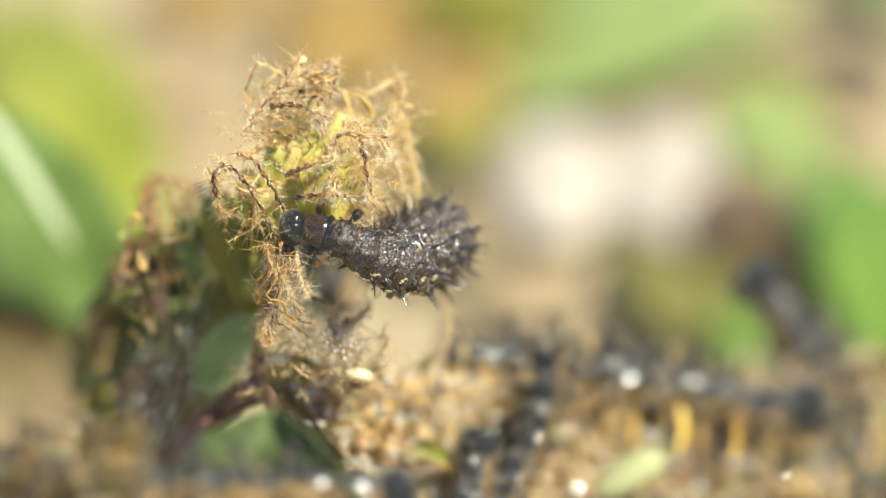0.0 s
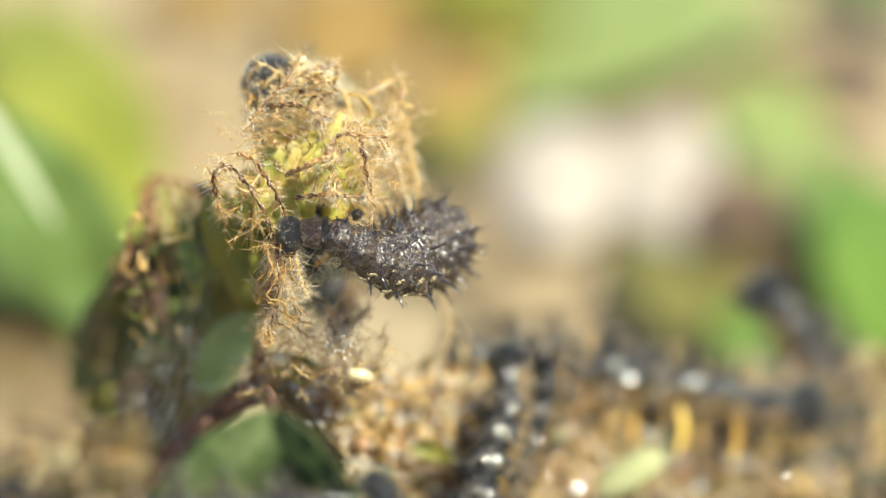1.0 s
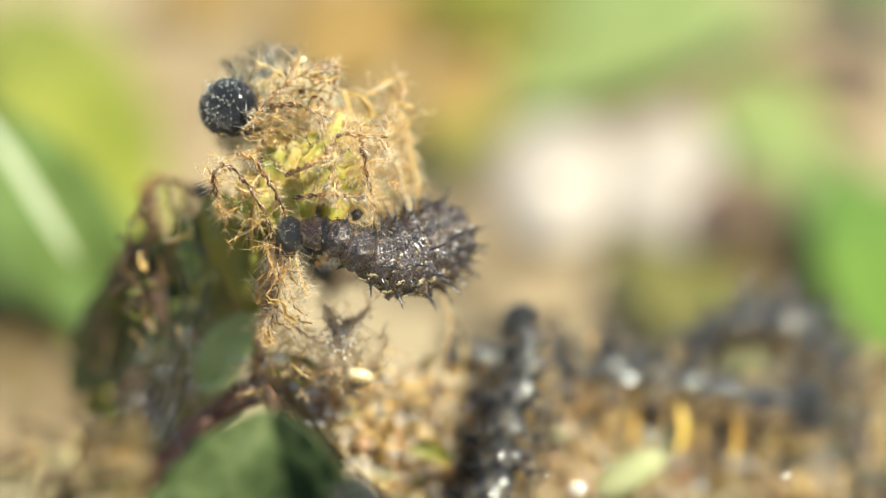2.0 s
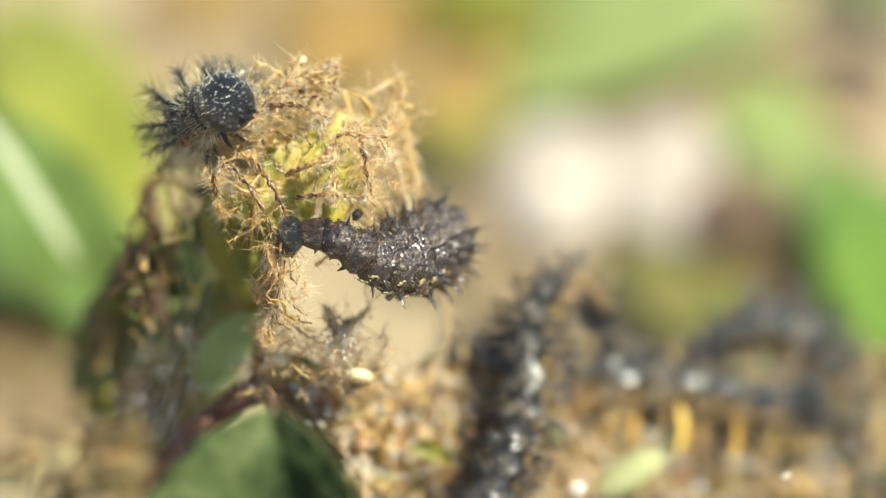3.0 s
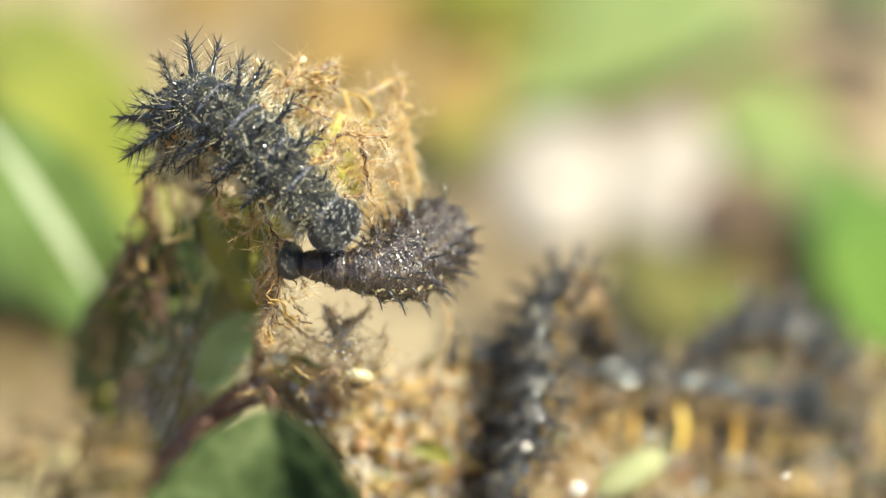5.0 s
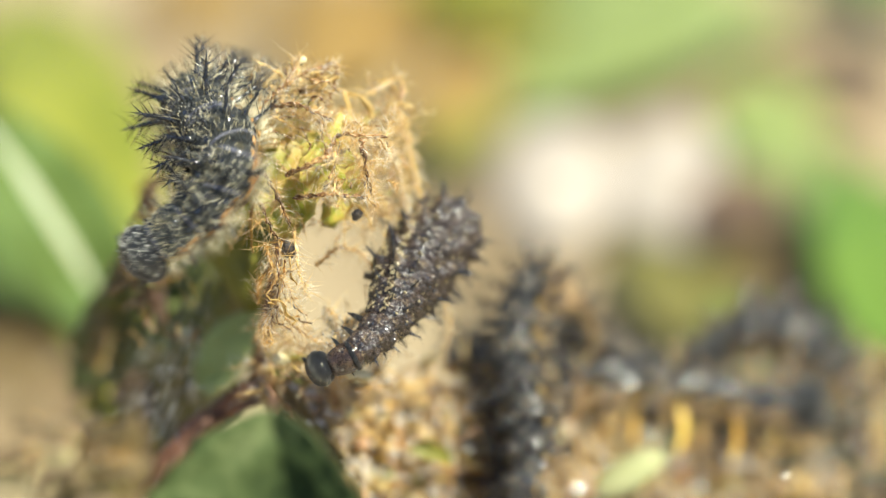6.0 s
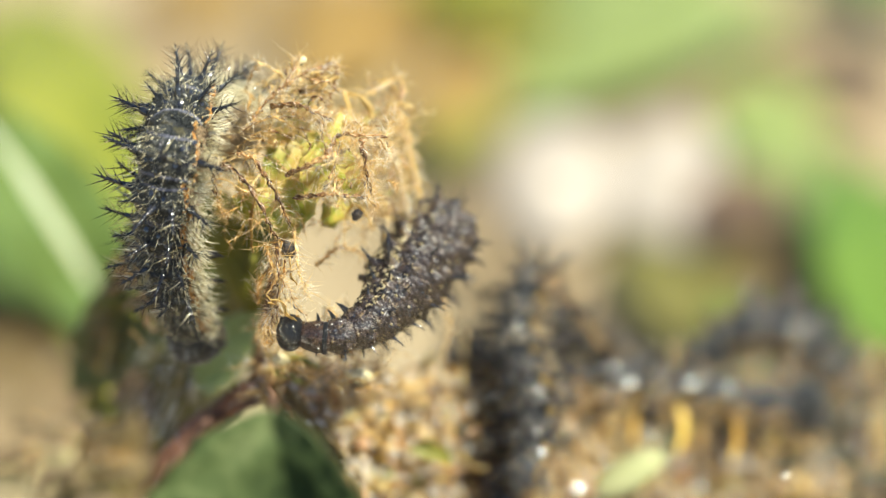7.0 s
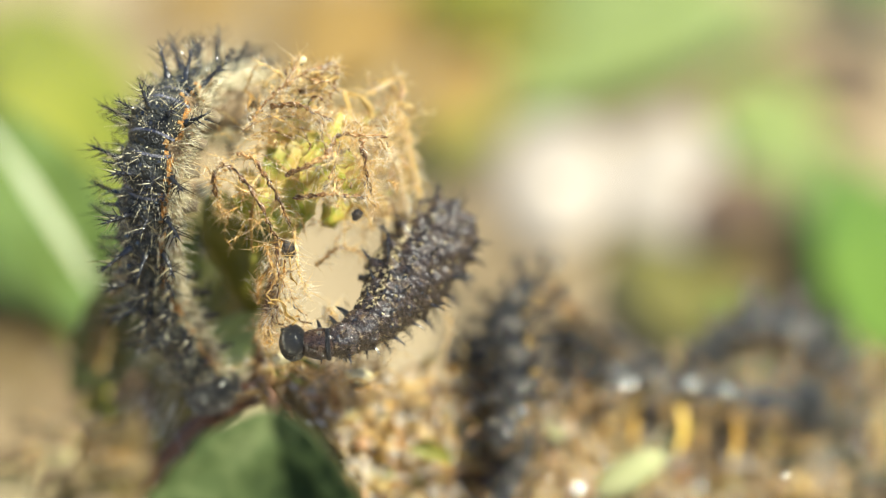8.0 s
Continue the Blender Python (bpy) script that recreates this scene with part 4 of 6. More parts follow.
def build_tip():
    rng = random.Random(11)
    foot = at((-6.90, -3.67, 7))
    tip = base_empty("nettle_tip", foot, "gnawed and dried nettle tip with curled golden veins", "nettle tip")
    # the yellowed heart of the tip
    for a, b, c, w in (((-8.65, 0.64, 4), (-8.04, 3.69, 4), (-7.15, 6.45, 5), 1.6), ((-6.53, 1.25, 4.5), (-5.92, 3.69, 4.5), (-5.94, 6.77, 5.5), 1.7),
                       ((-9.60, 3.39, 5), (-8.72, 5.86, 6), (-7.49, 8.32, 6), 1.1), ((-10.52, 1.25, 5), (-10.21, 2.78, 5), (-10.56, 4.33, 6), 1.1),
                       ((-6.5, 5.2, 2.6), (-6.1, 6.3, 2.8), (-5.5, 7.4, 3.4), 0.55), ((-7.6, 3.6, 2.0), (-7.0, 4.6, 2.0), (-6.3, 5.6, 2.4), 0.7)):
        shred(tip, smooth_line([a, b, c], 6), w, rng, BLADE, "yellow_leaf")
    # a gauzy dried leaf folded behind it, and its torn pieces at the top
    for a, b, c, w, mat in (((-4.44, 1.57, 7), (-4.13, 4.65, 7), (-4.45, 8.0, 8), 1.3, LACE), ((-2.60, 1.4, 8), (-2.75, 4.67, 8), (-3.0, 8.3, 8), 1.1, LACE),
                            ((-2.0, 0.9, 8), (-1.9, 3.2, 8), (-2.3, 6.0, 8), 0.6, LACE), ((-9.6, 6.1, 4.5), (-8.4, 7.8, 4.5), (-7.4, 9.7, 4.5), 0.7, LACE)):
        shred(tip, smooth_line([a, b, c], 6), w, rng, mat, "dry_leaf")
    # crumpled scraps of that leaf: pale on the far side, browned at the top
    for count, low, high, way, mats in ((26, (-5.6, 1.6, 5.8), (-1.9, 8.0, 8.5), (0.3, 1, 0), (GAUZE, LACE, PEACH, GAUZE, LACE, BLADE)),
                                        (10, (-3.4, 7.6, 6.5), (-2.3, 8.8, 8), (0.4, 1, 0), (GAUZE, PEACH)),
                                        (16, (-9.8, 6.0, 2.6), (-6.2, 8.7, 5.5), (1, 0.5, 0), (GAUZE, DARK_VEIN, GAUZE, LACE, VEIN, LACE)),
                                        (12, (-8.3, 8.4, 2.8), (-6.2, 9.7, 5), (0.5, 1, 0), (GAUZE, DARK_VEIN, GAUZE, VEIN))):
        for _ in range(count):
            p = Vector([rng.uniform(a, b) for a, b in zip(low, high)])
            line = wander(p, Vector(way) + Vector([rng.gauss(0, 0.8) for _ in range(3)]), rng.uniform(0.8, 2.0), rng, 0.5, 0.0, 8)
            if max(q[0] for q in line) < -1.4 and max(q[1] for q in line) < (9.2 if p.x > -5.8 else 10.2):
                shred(tip, line, rng.uniform(0.06, 0.2), rng, mats[rng.randrange(len(mats))], "dry_scrap")
    # chief veins: arched over the left, across the front, along the top and down the right
    chief = (
        ((-12.12, 2.88, 0), (-12.13, 3.91, -1), (-11.48, 4.45, -1), (-10.28, 3.32, -1), (-9.38, 1.67, -1), (-8.82, 0.33, 0), (-8.76, -1.77, 0), (-8.91, -3.13, 1)),
        ((-10.92, 5.13, 0), (-10.02, 4.68, 0), (-9.12, 3.33, 0), (-8.52, 2.13, 0), (-8.19, 1.23, 1)),
        ((-8.34, 3.91, -1), (-7.26, 4.35, -2), (-6.07, 4.94, -2), (-5.50, 6.01, -1), (-4.30, 6.01, -1), (-2.97, 5.94, 0)),
        ((-4.30, 5.86, -1), (-4.06, 4.21, -1), (-3.87, 3.03, 0), (-3.58, 2.29, 1)),
        ((-7.92, 2.73, 0), (-6.40, 2.87, -1), (-4.90, 2.78, -1), (-3.72, 2.67, 0)),
        ((-10.40, 6.53, 2), (-9.49, 7.89, 2), (-8.43, 8.80, 2), (-7.71, 10.35, 3)),
        ((-9.19, 7.59, 2), (-7.95, 7.71, 1), (-6.75, 7.26, 1), (-5.84, 6.81, 1)),
        ((-8.43, 8.80, 2), (-7.10, 9.59, 3), (-5.76, 9.93, 4), (-5.91, 8.56, 4), (-6.52, 7.34, 4)),
        ((-5.63, 8.59, 5), (-4.42, 8.26, 6), (-3.20, 8.97, 7), (-2.22, 9.27, 7), (-2.50, 7.73, 7), (-2.34, 6.81, 7), (-2.89, 6.17, 6)),
        ((-2.59, 8.04, 7), (-1.97, 6.19, 7), (-1.51, 4.34, 7), (-1.20, 2.80, 7)),
        ((-2.85, 5.80, 3), (-2.41, 4.30, 4), (-1.96, 2.79, 6), (-1.82, 1.57, 7)),
        ((-11.56, 4.25, 1), (-12.21, 3.66, 2), (-12.06, 2.45, 2), (-11.61, 1.84, 2)),
        ((-9.42, 0.33, 0), (-9.12, -0.87, 0), (-8.52, -1.77, 0), (-7.92, -2.67, 0)),
        ((-7.95, 1.23, 1), (-7.77, -0.57, 0), (-7.47, -1.77, 0), (-7.14, -2.51, -1)),
        ((-8.85, -2.98, 1), (-9.31, -3.58, 1), (-9.52, -4.49, 1), (-9.55, -5.15, 1)),
        ((-8.89, -3.14, 2), (-7.71, -4.37, 3), (-6.21, -5.15, 4), (-5.47, -4.86, 5), (-3.94, -3.18, 5)),
        ((-5.49, -6.11, 6), (-5.56, -4.86, 5), (-5.91, -3.62, 4), (-6.25, -3.16, 3)),
        ((-1.37, 0.34, 9), (-0.59, -1.52, 9.5), (0.19, -3.24, 10), (0.34, -4.66, 11), (-0.13, -6.25, 12)),
        ((-9.95, -2.99, 2), (-9.79, -1.78, 2), (-9.19, -0.88, 2), (-8.59, 0.03, 2)),
        ((-6.82, -0.88, 4), (-5.60, 0.03, 4), (-4.40, -0.28, 5), (-3.79, -1.19, 5)))
    for i, line in enumerate(chief):
        pts = smooth_line(line, 7)
        pts = [p + Vector([rng.gauss(0, 0.035) for _ in range(3)]) for p in pts]
        dried_strand(tip, pts, rng.uniform(0.11, 0.15) if i < 8 else rng.uniform(0.05, 0.09), rng, 330, 0.95, DARK_VEIN if i < 8 else None)
        stout = Form()
        for _ in range(18):
            j = rng.randrange(len(pts) - 1)
            foot_at = at(pts[j])
            d = turned((rng.gauss(0, 1), rng.gauss(0, 1), rng.gauss(-0.5, 0.6)))
            stout.cone(foot_at, foot_at + d * MM * rng.uniform(0.6, 1.9), 0.017 * MM, 4)
        part("stinging_hairs", under(stout, foot), HAIR, tip, "long pale stinging hairs", "stuff")
    # curled strands in between, filling the tip
    for _ in range(90):
        u, v = rng.random(), rng.random()
        if u < 0.16 and rng.random() < 0.6:
            continue
        x = -12.2 + 10.6 * u
        top = 10.0 - 2.2 * abs(u - 0.45) * 2 - (3.0 if u < 0.15 else 0)
        y = 1.2 + (top - 1.2) * v
        w = 3.4 * rng.random() + 0.4 + 5.5 * u
        line = wander((x, y, w), (rng.gauss(0, 1), rng.gauss(0, 1), rng.gauss(0, 0.4)), rng.uniform(1.2, 4.0), rng, 0.5, 0.04, 12)
        if max(p[1] for p in line) > 10.6 or min(p[0] for p in line) < -12.8 or max(p[0] for p in line) > -1.3 or any(p[0] > -5.5 and p[1] > 8.6 for p in line):
            continue
        if rng.random() < 0.34 and u > 0.25:
            shred(tip, line, rng.uniform(0.05, 0.2), rng, GAUZE if rng.random() < 0.5 else SHRED)
        else:
            dried_strand(tip, line, rng.uniform(0.02, 0.05), rng, 48, 0.9, DARK_VEIN if rng.random() < 0.1 else None)
    # a web of fine fibres over the yellow heart
    for _ in range(150):
        u, v = rng.random(), rng.random()
        x, y = -11.6 + 9.6 * u, 1.0 + 7.6 * v * (1 - 0.5 * abs(u - 0.45))
        line = wander((x, y, rng.uniform(-0.2, 3.2) + 5.0 * u), (rng.gauss(0, 1), rng.gauss(0, 0.8), rng.gauss(0, 0.3)), rng.uniform(1.0, 3.2), rng, 0.5, 0.03, 9)
        dried_strand(tip, line, rng.uniform(0.012, 0.025), rng, 16, 0.6, (GAUZE, GAUZE, VEIN, VEIN)[rng.randrange(4)])
    # lacy skeleton of the leaf on the far side
    for _ in range(130):
        x, y = rng.uniform(-6.0, -1.6), rng.uniform(1.6, 8.6)
        if y > 9.6 + 0.5 * (x + 1.6):
            continue
        line = wander((x, y, rng.uniform(5.5, 8)), (rng.gauss(0, 1), rng.gauss(0, 1), rng.gauss(0, 0.2)), rng.uniform(0.8, 2.4), rng, 0.5, 0.0, 8)
        dried_strand(tip, line, rng.uniform(0.015, 0.035), rng, 14, 0.6, (GAUZE, PEACH, VEIN, GAUZE, LACE)[rng.randrange(5)])
    # browned crinkled veins in the top
    for _ in range(34):
        p = Vector((rng.uniform(-9.9, -6.0), rng.uniform(6.0, 9.3), rng.uniform(1.8, 4.8)))
        line = wander(p, (rng.gauss(1, 0.8), rng.gauss(0, 0.8), rng.gauss(0, 0.3)), rng.uniform(1.0, 2.4), rng, 0.6, 0.0, 10)
        if max(q[1] for q in line) < 10.1 and max(q[0] for q in line) < -5.4:
            dried_strand(tip, line, rng.uniform(0.03, 0.075), rng, 34, 0.7, DARK_VEIN if rng.random() < 0.7 else GAUZE)
    # golden strands that hang over the front
    for _ in range(34):
        p = Vector((-4.31, 4.46, -0.5)) + Vector((rng.uniform(-2.0, 1.5), rng.uniform(-1.3, 1.5), rng.uniform(-0.6, 1.6)))
        line = wander(p, (rng.gauss(0, 0.35), rng.choice((-1, 1)), rng.gauss(0, 0.3)), rng.uniform(1.0, 2.6), rng, 0.5, 0.0, 10)
        dried_strand(tip, line, rng.uniform(0.02, 0.05), rng, 60, 0.9, (VEIN, SHRED, VEIN, GAUZE, DARK_VEIN)[rng.randrange(5)])
    # hanging rest in front
    for _ in range(24):
        t = rng.random()
        p = Vector((-8.67, 0.63, 0)).lerp(Vector((-8.55, -3.58, 1)), t) + Vector((rng.gauss(0, 0.5), rng.gauss(0, 0.3), rng.gauss(0, 0.4)))
        line = wander(p, (rng.gauss(0, 0.6), -1, rng.gauss(0, 0.4)), rng.uniform(1.0, 2.4), rng, 0.8, 0.1, 10)
        if rng.random() < 0.15:
            shred(tip, line, rng.uniform(0.03, 0.08), rng, SHRED)
        else:
            dried_strand(tip, line, rng.uniform(0.025, 0.06), rng, 22, 0.7, DARK_VEIN if rng.random() < 0.4 else None)
    # loose fibres hanging under the tip
    for _ in range(95):
        p = Vector((-6.85, -5.47, 5)) + Vector((rng.uniform(-3.4, 3.4), rng.uniform(-2.4, 1.8), rng.uniform(-1.5, 3)))
        line = wander(p, (rng.gauss(0, 1), rng.gauss(0.2, 0.8), rng.gauss(0, 0.4)), rng.uniform(0.8, 3.0), rng, 0.5, 0.0, 9)
        dried_strand(tip, line, rng.uniform(0.015, 0.04), rng, 24, 0.8, (GAUZE, PEACH, VEIN, VEIN, GAUZE, DARK_VEIN)[rng.randrange(6)])
    # pale shreds where the tip meets the gnawed leaf
    for _ in range(46):
        p = Vector((-6.54, -8.26, 11)) + Vector((rng.uniform(-2.8, 3.4), rng.uniform(-1.6, 1.6), rng.uniform(-1.0, 2)))
        line = wander(p, (rng.gauss(0, 1), rng.gauss(0.2, 0.8), rng.gauss(0, 0.4)), rng.uniform(0.8, 2.6), rng, 0.6, 0.0, 9)
        shred(tip, line, rng.uniform(0.04, 0.13), rng, (GAUZE, PEACH, SHRED, PEACH)[rng.randrange(4)])
    # a black forked rest of the stalk
    for prong in (((-6.45, -2.98, 6), (-6.29, -3.53, 6), (-6.02, -4.14, 6), (-5.65, -4.79, 6)), ((-4.25, -3.30, 7), (-4.74, -3.85, 7), (-5.29, -4.09, 6.5), (-5.65, -4.79, 6))):
        f = Form()
        pts = [at(p) for p in smooth_line(prong, 7)]
        f.tube(pts, [(0.05 + 0.22 * math.sin(1.9 * n / len(pts))) * MM for n in range(len(pts))], 9)
        part("fork", under(f, foot), DROPPING, tip, "black withered fork")
    # a knot of glossy silk that hangs under the tip
    knot = Form()
    for _ in range(150):
        p = Vector((-5.45, -4.95, 3.2)) + Vector((rng.gauss(0, 0.5), rng.gauss(0, 0.7), rng.gauss(0, 0.5)))
        q = rng.uniform(0.03, 0.085) * MM
        knot.lump(at(p), (q, q, q), rng, 4, 6, 0.2)
    part("silk_knot", under(knot, foot), SILK_AND_GLINT, tip, "knot of glossy silk", "stuff")
    # a dry bud at the top
    bud = Form()
    bud.lump(at((-7.65, 10.1, 3)), (0.24 * MM, 0.24 * MM, 0.36 * MM), rng, 7, 9, 0.12)
    part("bud", under(bud, foot), PALE_HUSK, tip, "pale dry bud")
    # stalk that carries the tip down to the main stem
    f = Form()
    f.tube([at(p) for p in smooth_line([(-7.46, 3.39, 5), (-8.84, 0.34, 5), (-9.56, -3.68, 8), (-10.64, -7.93, 16)], 8)], [0.42 * MM * (0.7 + 0.02 * i) for i in range(25)], 12)
    part("stalk", under(f, foot), STEM, tip, "reddish ribbed stalk")
    f = Form()
    rows = []
    for i in range(14):
        t = i / 13
        row = []
        for j in range(9):
            s = j / 8
            p = Vector((-6.90, 3.42, 7)).lerp(Vector((-6.40, 6.30, 26)), t) + Vector((5.0 * (s - 0.5), -1.5 * (2 * s - 1) ** 2 + 0.3 * noise.noise(Vector((t * 5, s * 4, 2))), 0))
            row.append(at(p))
        rows.append(row)
    f.sheet(rows, 0.0001)
    part("back_leaf", under(f, foot), DARK_LEAF, tip, "dark half-dried leaf behind the tip")
    # black gnawed crumbs
    for place, r in (((-8.19, -0.03, 0.9), 0.42), ((-4.60, 1.85, 2.2), 0.28)):
        f = Form()
        f.lump((0, 0, 0), (r * MM * 1.3, r * MM * 0.8, r * MM), rng, 9, 12, 0.22)
        d = part("dropping", f, FRASS)
        d.location = at(place)
        tagged(d, label="dark round dropping stuck among dried veins", category="dropping", group="droppings")


def build_dark_leaf():
    """The withered leaf folded down at the side of the tip, with its hairs."""
    rng = random.Random(21)
    foot = at((-11.44, -8.04, 20))
    leaf = base_empty("withered_leaf", foot, "dark withered nettle leaf folded and hairy", "nettle leaf")
    rows = []
    for i in range(40):
        t = i / 39
        axis = Vector((-11.79, 2.59, 17)).lerp(Vector((-18.45, -15.15, 26)), t)
        half = (1.3 + 3.3 * math.sin(math.pi * min(1, 0.15 + t * 0.7)))
        row = []
        for j in range(17):
            s = j / 8 - 1
            cr = 0.8 * noise.noise(Vector((t * 7, s * 3, 1))) + 0.35 * noise.noise(Vector((t * 19, s * 8, 5)))
            edge = 1 + 0.22 * noise.noise(Vector((t * 16, s, 9))) * abs(s)
            row.append(axis + Vector((half * s * 0.95 * edge, half * s * 0.22, 2.6 * s * s + cr)))
        rows.append(row)
    f = Form()
    f.sheet([[at(p) for p in r] for r in rows], 0.00015)
    part("blade", under(f, foot), SHADE_LEAF, leaf)
    lobe = []
    for i in range(30):
        t = i / 29
        axis = Vector((-16.9, 0.9, 21)).lerp(Vector((-20.45, -8.16, 24)), t)
        half = 0.5 + 1.9 * math.sin(math.pi * min(1, 0.08 + t * 0.8)) * (1 + 0.35 * noise.noise(Vector((t * 9, 0, 2))))
        lobe.append([at(axis + Vector((half * s, half * s * 0.3, 0.9 * s * s + 0.6 * noise.noise(Vector((t * 8, s * 3, 4)))))) for s in [j / 5 - 1 for j in range(11)]])
    f = Form()
    f.sheet(lobe, 0.00012)
    part("side_lobe", under(f, foot), SHADE_LEAF, leaf, "curled olive side lobe")
    hairs = Form()
    for _ in range(60):
        row = rows[rng.randrange(16, 29)]
        p = at(row[rng.randrange(5, 16)] + Vector((rng.gauss(0, 0.5), rng.gauss(0, 0.5), rng.uniform(-4.5, -0.3))))
        hairs.cone(p, p + turned((rng.gauss(-0.5, 0.15), rng.gauss(-1.0, 0.2), -0.5)) * MM * rng.uniform(1.2, 3.0), 0.022 * MM, 3)
    for _ in range(600):
        i, j = int(38 * rng.random() ** 0.6), rng.randrange(17)
        p = at(rows[i][j])
        d = turned((rng.gauss(-0.2, 0.5), rng.gauss(-0.5, 0.5), -1))
        hairs.cone(p, p + d * MM * rng.uniform(0.7, 1.8), 0.017 * MM, 3)
    part("hairs", under(hairs, foot), SILK, leaf, "fine whitish hairs", "stuff")
    # curled rim and lobes on the outer side
    for a in (((-16.80, 1.32, 19), (-17.03, 2.93, 19), (-16.39, 4.06, 19), (-15.26, 3.90, 19), (-13.92, 3.40, 18)),
              ((-16.86, 3.59, 20), (-16.61, 1.65, 20), (-17.25, 0.03, 20), (-18.12, -1.26, 21)),
              ((-18.45, -2.56, 21), (-18.77, -0.94, 21), (-17.96, 0.03, 21)),
              ((-14.56, 3.56, 18), (-14.88, 1.32, 18), (-15.58, -0.61, 19), (-16.28, -2.55, 20)),
              ((-19.33, -1.92, 22), (-19.65, -4.52, 22), (-20.70, -6.82, 23)),
              ((-17.25, 0.03, 20), (-16.86, -1.91, 20), (-16.77, -4.17, 20))):
        pts = [p + Vector([rng.gauss(0, 0.08) for _ in range(3)]) for p in smooth_line(a, 7)]
        dried_strand(leaf, pts, rng.uniform(0.2, 0.3), rng, 60, 0.8, DARK_VEIN)
    for _ in range(44):
        t, side = rng.random(), rng.gauss(0, 0.5)
        p = Vector((-13.49, 2.29, 19)).lerp(Vector((-20.78, -14.39, 24)), t) + Vector((side * (3.6 if t > 0.25 else 2.6), side * 0.8, rng.uniform(-3, 2) if t < 0.4 or t > 0.8 else rng.uniform(0.5, 3)))
        line = wander(p, (rng.gauss(0.3, 0.5), rng.gauss(0.8, 0.6), rng.gauss(0, 0.5)), rng.uniform(2.0, 5.5), rng, 0.4, 0.0, 10)
        pick = rng.random()
        if min(q[0] for q in line) < -21.2:
            continue
        if t > 0.62:
            mat = OLIVE if pick < 0.3 else UMBER if pick < 0.45 else STRAW if pick < 0.65 else BLADE if pick < 0.8 else SHRED
        else:
            mat = SHADE_LEAF if pick < 0.6 else DARK_LEAF if pick < 0.8 else OLIVE if pick < 0.92 else SHRED
        if rng.random() < 0.75:
            shred(leaf, line, rng.uniform(0.5, 1.5), rng, mat)
        else:
            dried_strand(leaf, line, rng.uniform(0.06, 0.16), rng, 30, 0.8)
    # hairy ribs that hang in front of the blade
    for a, b, c in (((-12.9, -1.8, 10), (-14.0, -5.2, 9), (-16.2, -9.6, 9)), ((-14.2, -2.6, 11), (-15.4, -6.0, 10), (-17.4, -9.0, 10)), ((-13.4, -4.4, 10), (-14.2, -7.6, 9), (-15.4, -10.6, 9))):
        pts = [at(p) for p in smooth_line([a, b, c], 9)]
        f = Form()
        f.tube(pts, [0.1 * MM * (1.1 - 0.03 * n) for n in range(len(pts))], 8)
        rib = part("rib", under(f, foot), DARK_LEAF, leaf, "dark hairy rib")
        part("hairs", under(hairs_on(pts, rng, 46, 2.6 * MM, 0.013 * MM), foot), SILK, rib, "fine whitish hairs", "stuff")
    # a golden-brown rim that arches over the fold, and tan gnawed bits
    for a, r in ((((-17.8, -1.2, 12), (-16.9, 2.3, 12), (-15.6, 3.7, 12), (-13.9, 3.2, 12), (-12.6, 2.2, 11)), 0.2), (((-16.6, 2.2, 11), (-16.2, 0.6, 11), (-17.2, -1.4, 11), (-18.6, -2.6, 12)), 0.14),
                 (((-15.2, 3.4, 11), (-14.9, 1.9, 11), (-14.2, 0.6, 11)), 0.1), (((-17.0, -1.6, 10), (-16.6, -3.0, 10), (-16.2, -4.6, 10)), 0.16)):
        dried_strand(leaf, [p + Vector([rng.gauss(0, 0.06) for _ in range(3)]) for p in smooth_line(a, 7)], r * 0.8, rng, 20, 0.8, DARK_VEIN)
    for _ in range(34):
        p = Vector((rng.uniform(-18.2, -13.6), rng.uniform(-5.2, 2.6), rng.uniform(9, 14)))
        line = wander(p, (rng.gauss(0.1, 0.4), rng.gauss(-1, 0.5), rng.gauss(0, 0.3)), rng.uniform(0.7, 2.0), rng, 0.5, 0.0, 7)
        shred(leaf, line, rng.uniform(0.05, 0.15), rng, (SHRED, PEACH, VEIN, OLIVE, SAGE, DARK_LEAF)[rng.randrange(6)])
    # an olive flap on the inner side, lit from behind
    for a, b, c, w, mat in (((-12.6, 3.0, 9), (-11.6, 0.2, 9), (-10.3, -3.4, 10), 1.5, OLIVE), ((-14.2, 1.8, 13), (-14.0, 0.2, 13), (-13.7, -2.0, 13), 0.7, SAGE),
                            ((-16.2, -1.4, 15), (-15.9, -2.8, 15), (-15.6, -4.2, 15), 0.45, PEACH)):
        shred(leaf, smooth_line([a, b, c], 6), w, rng, mat, "leaf_flap")
    return leaf


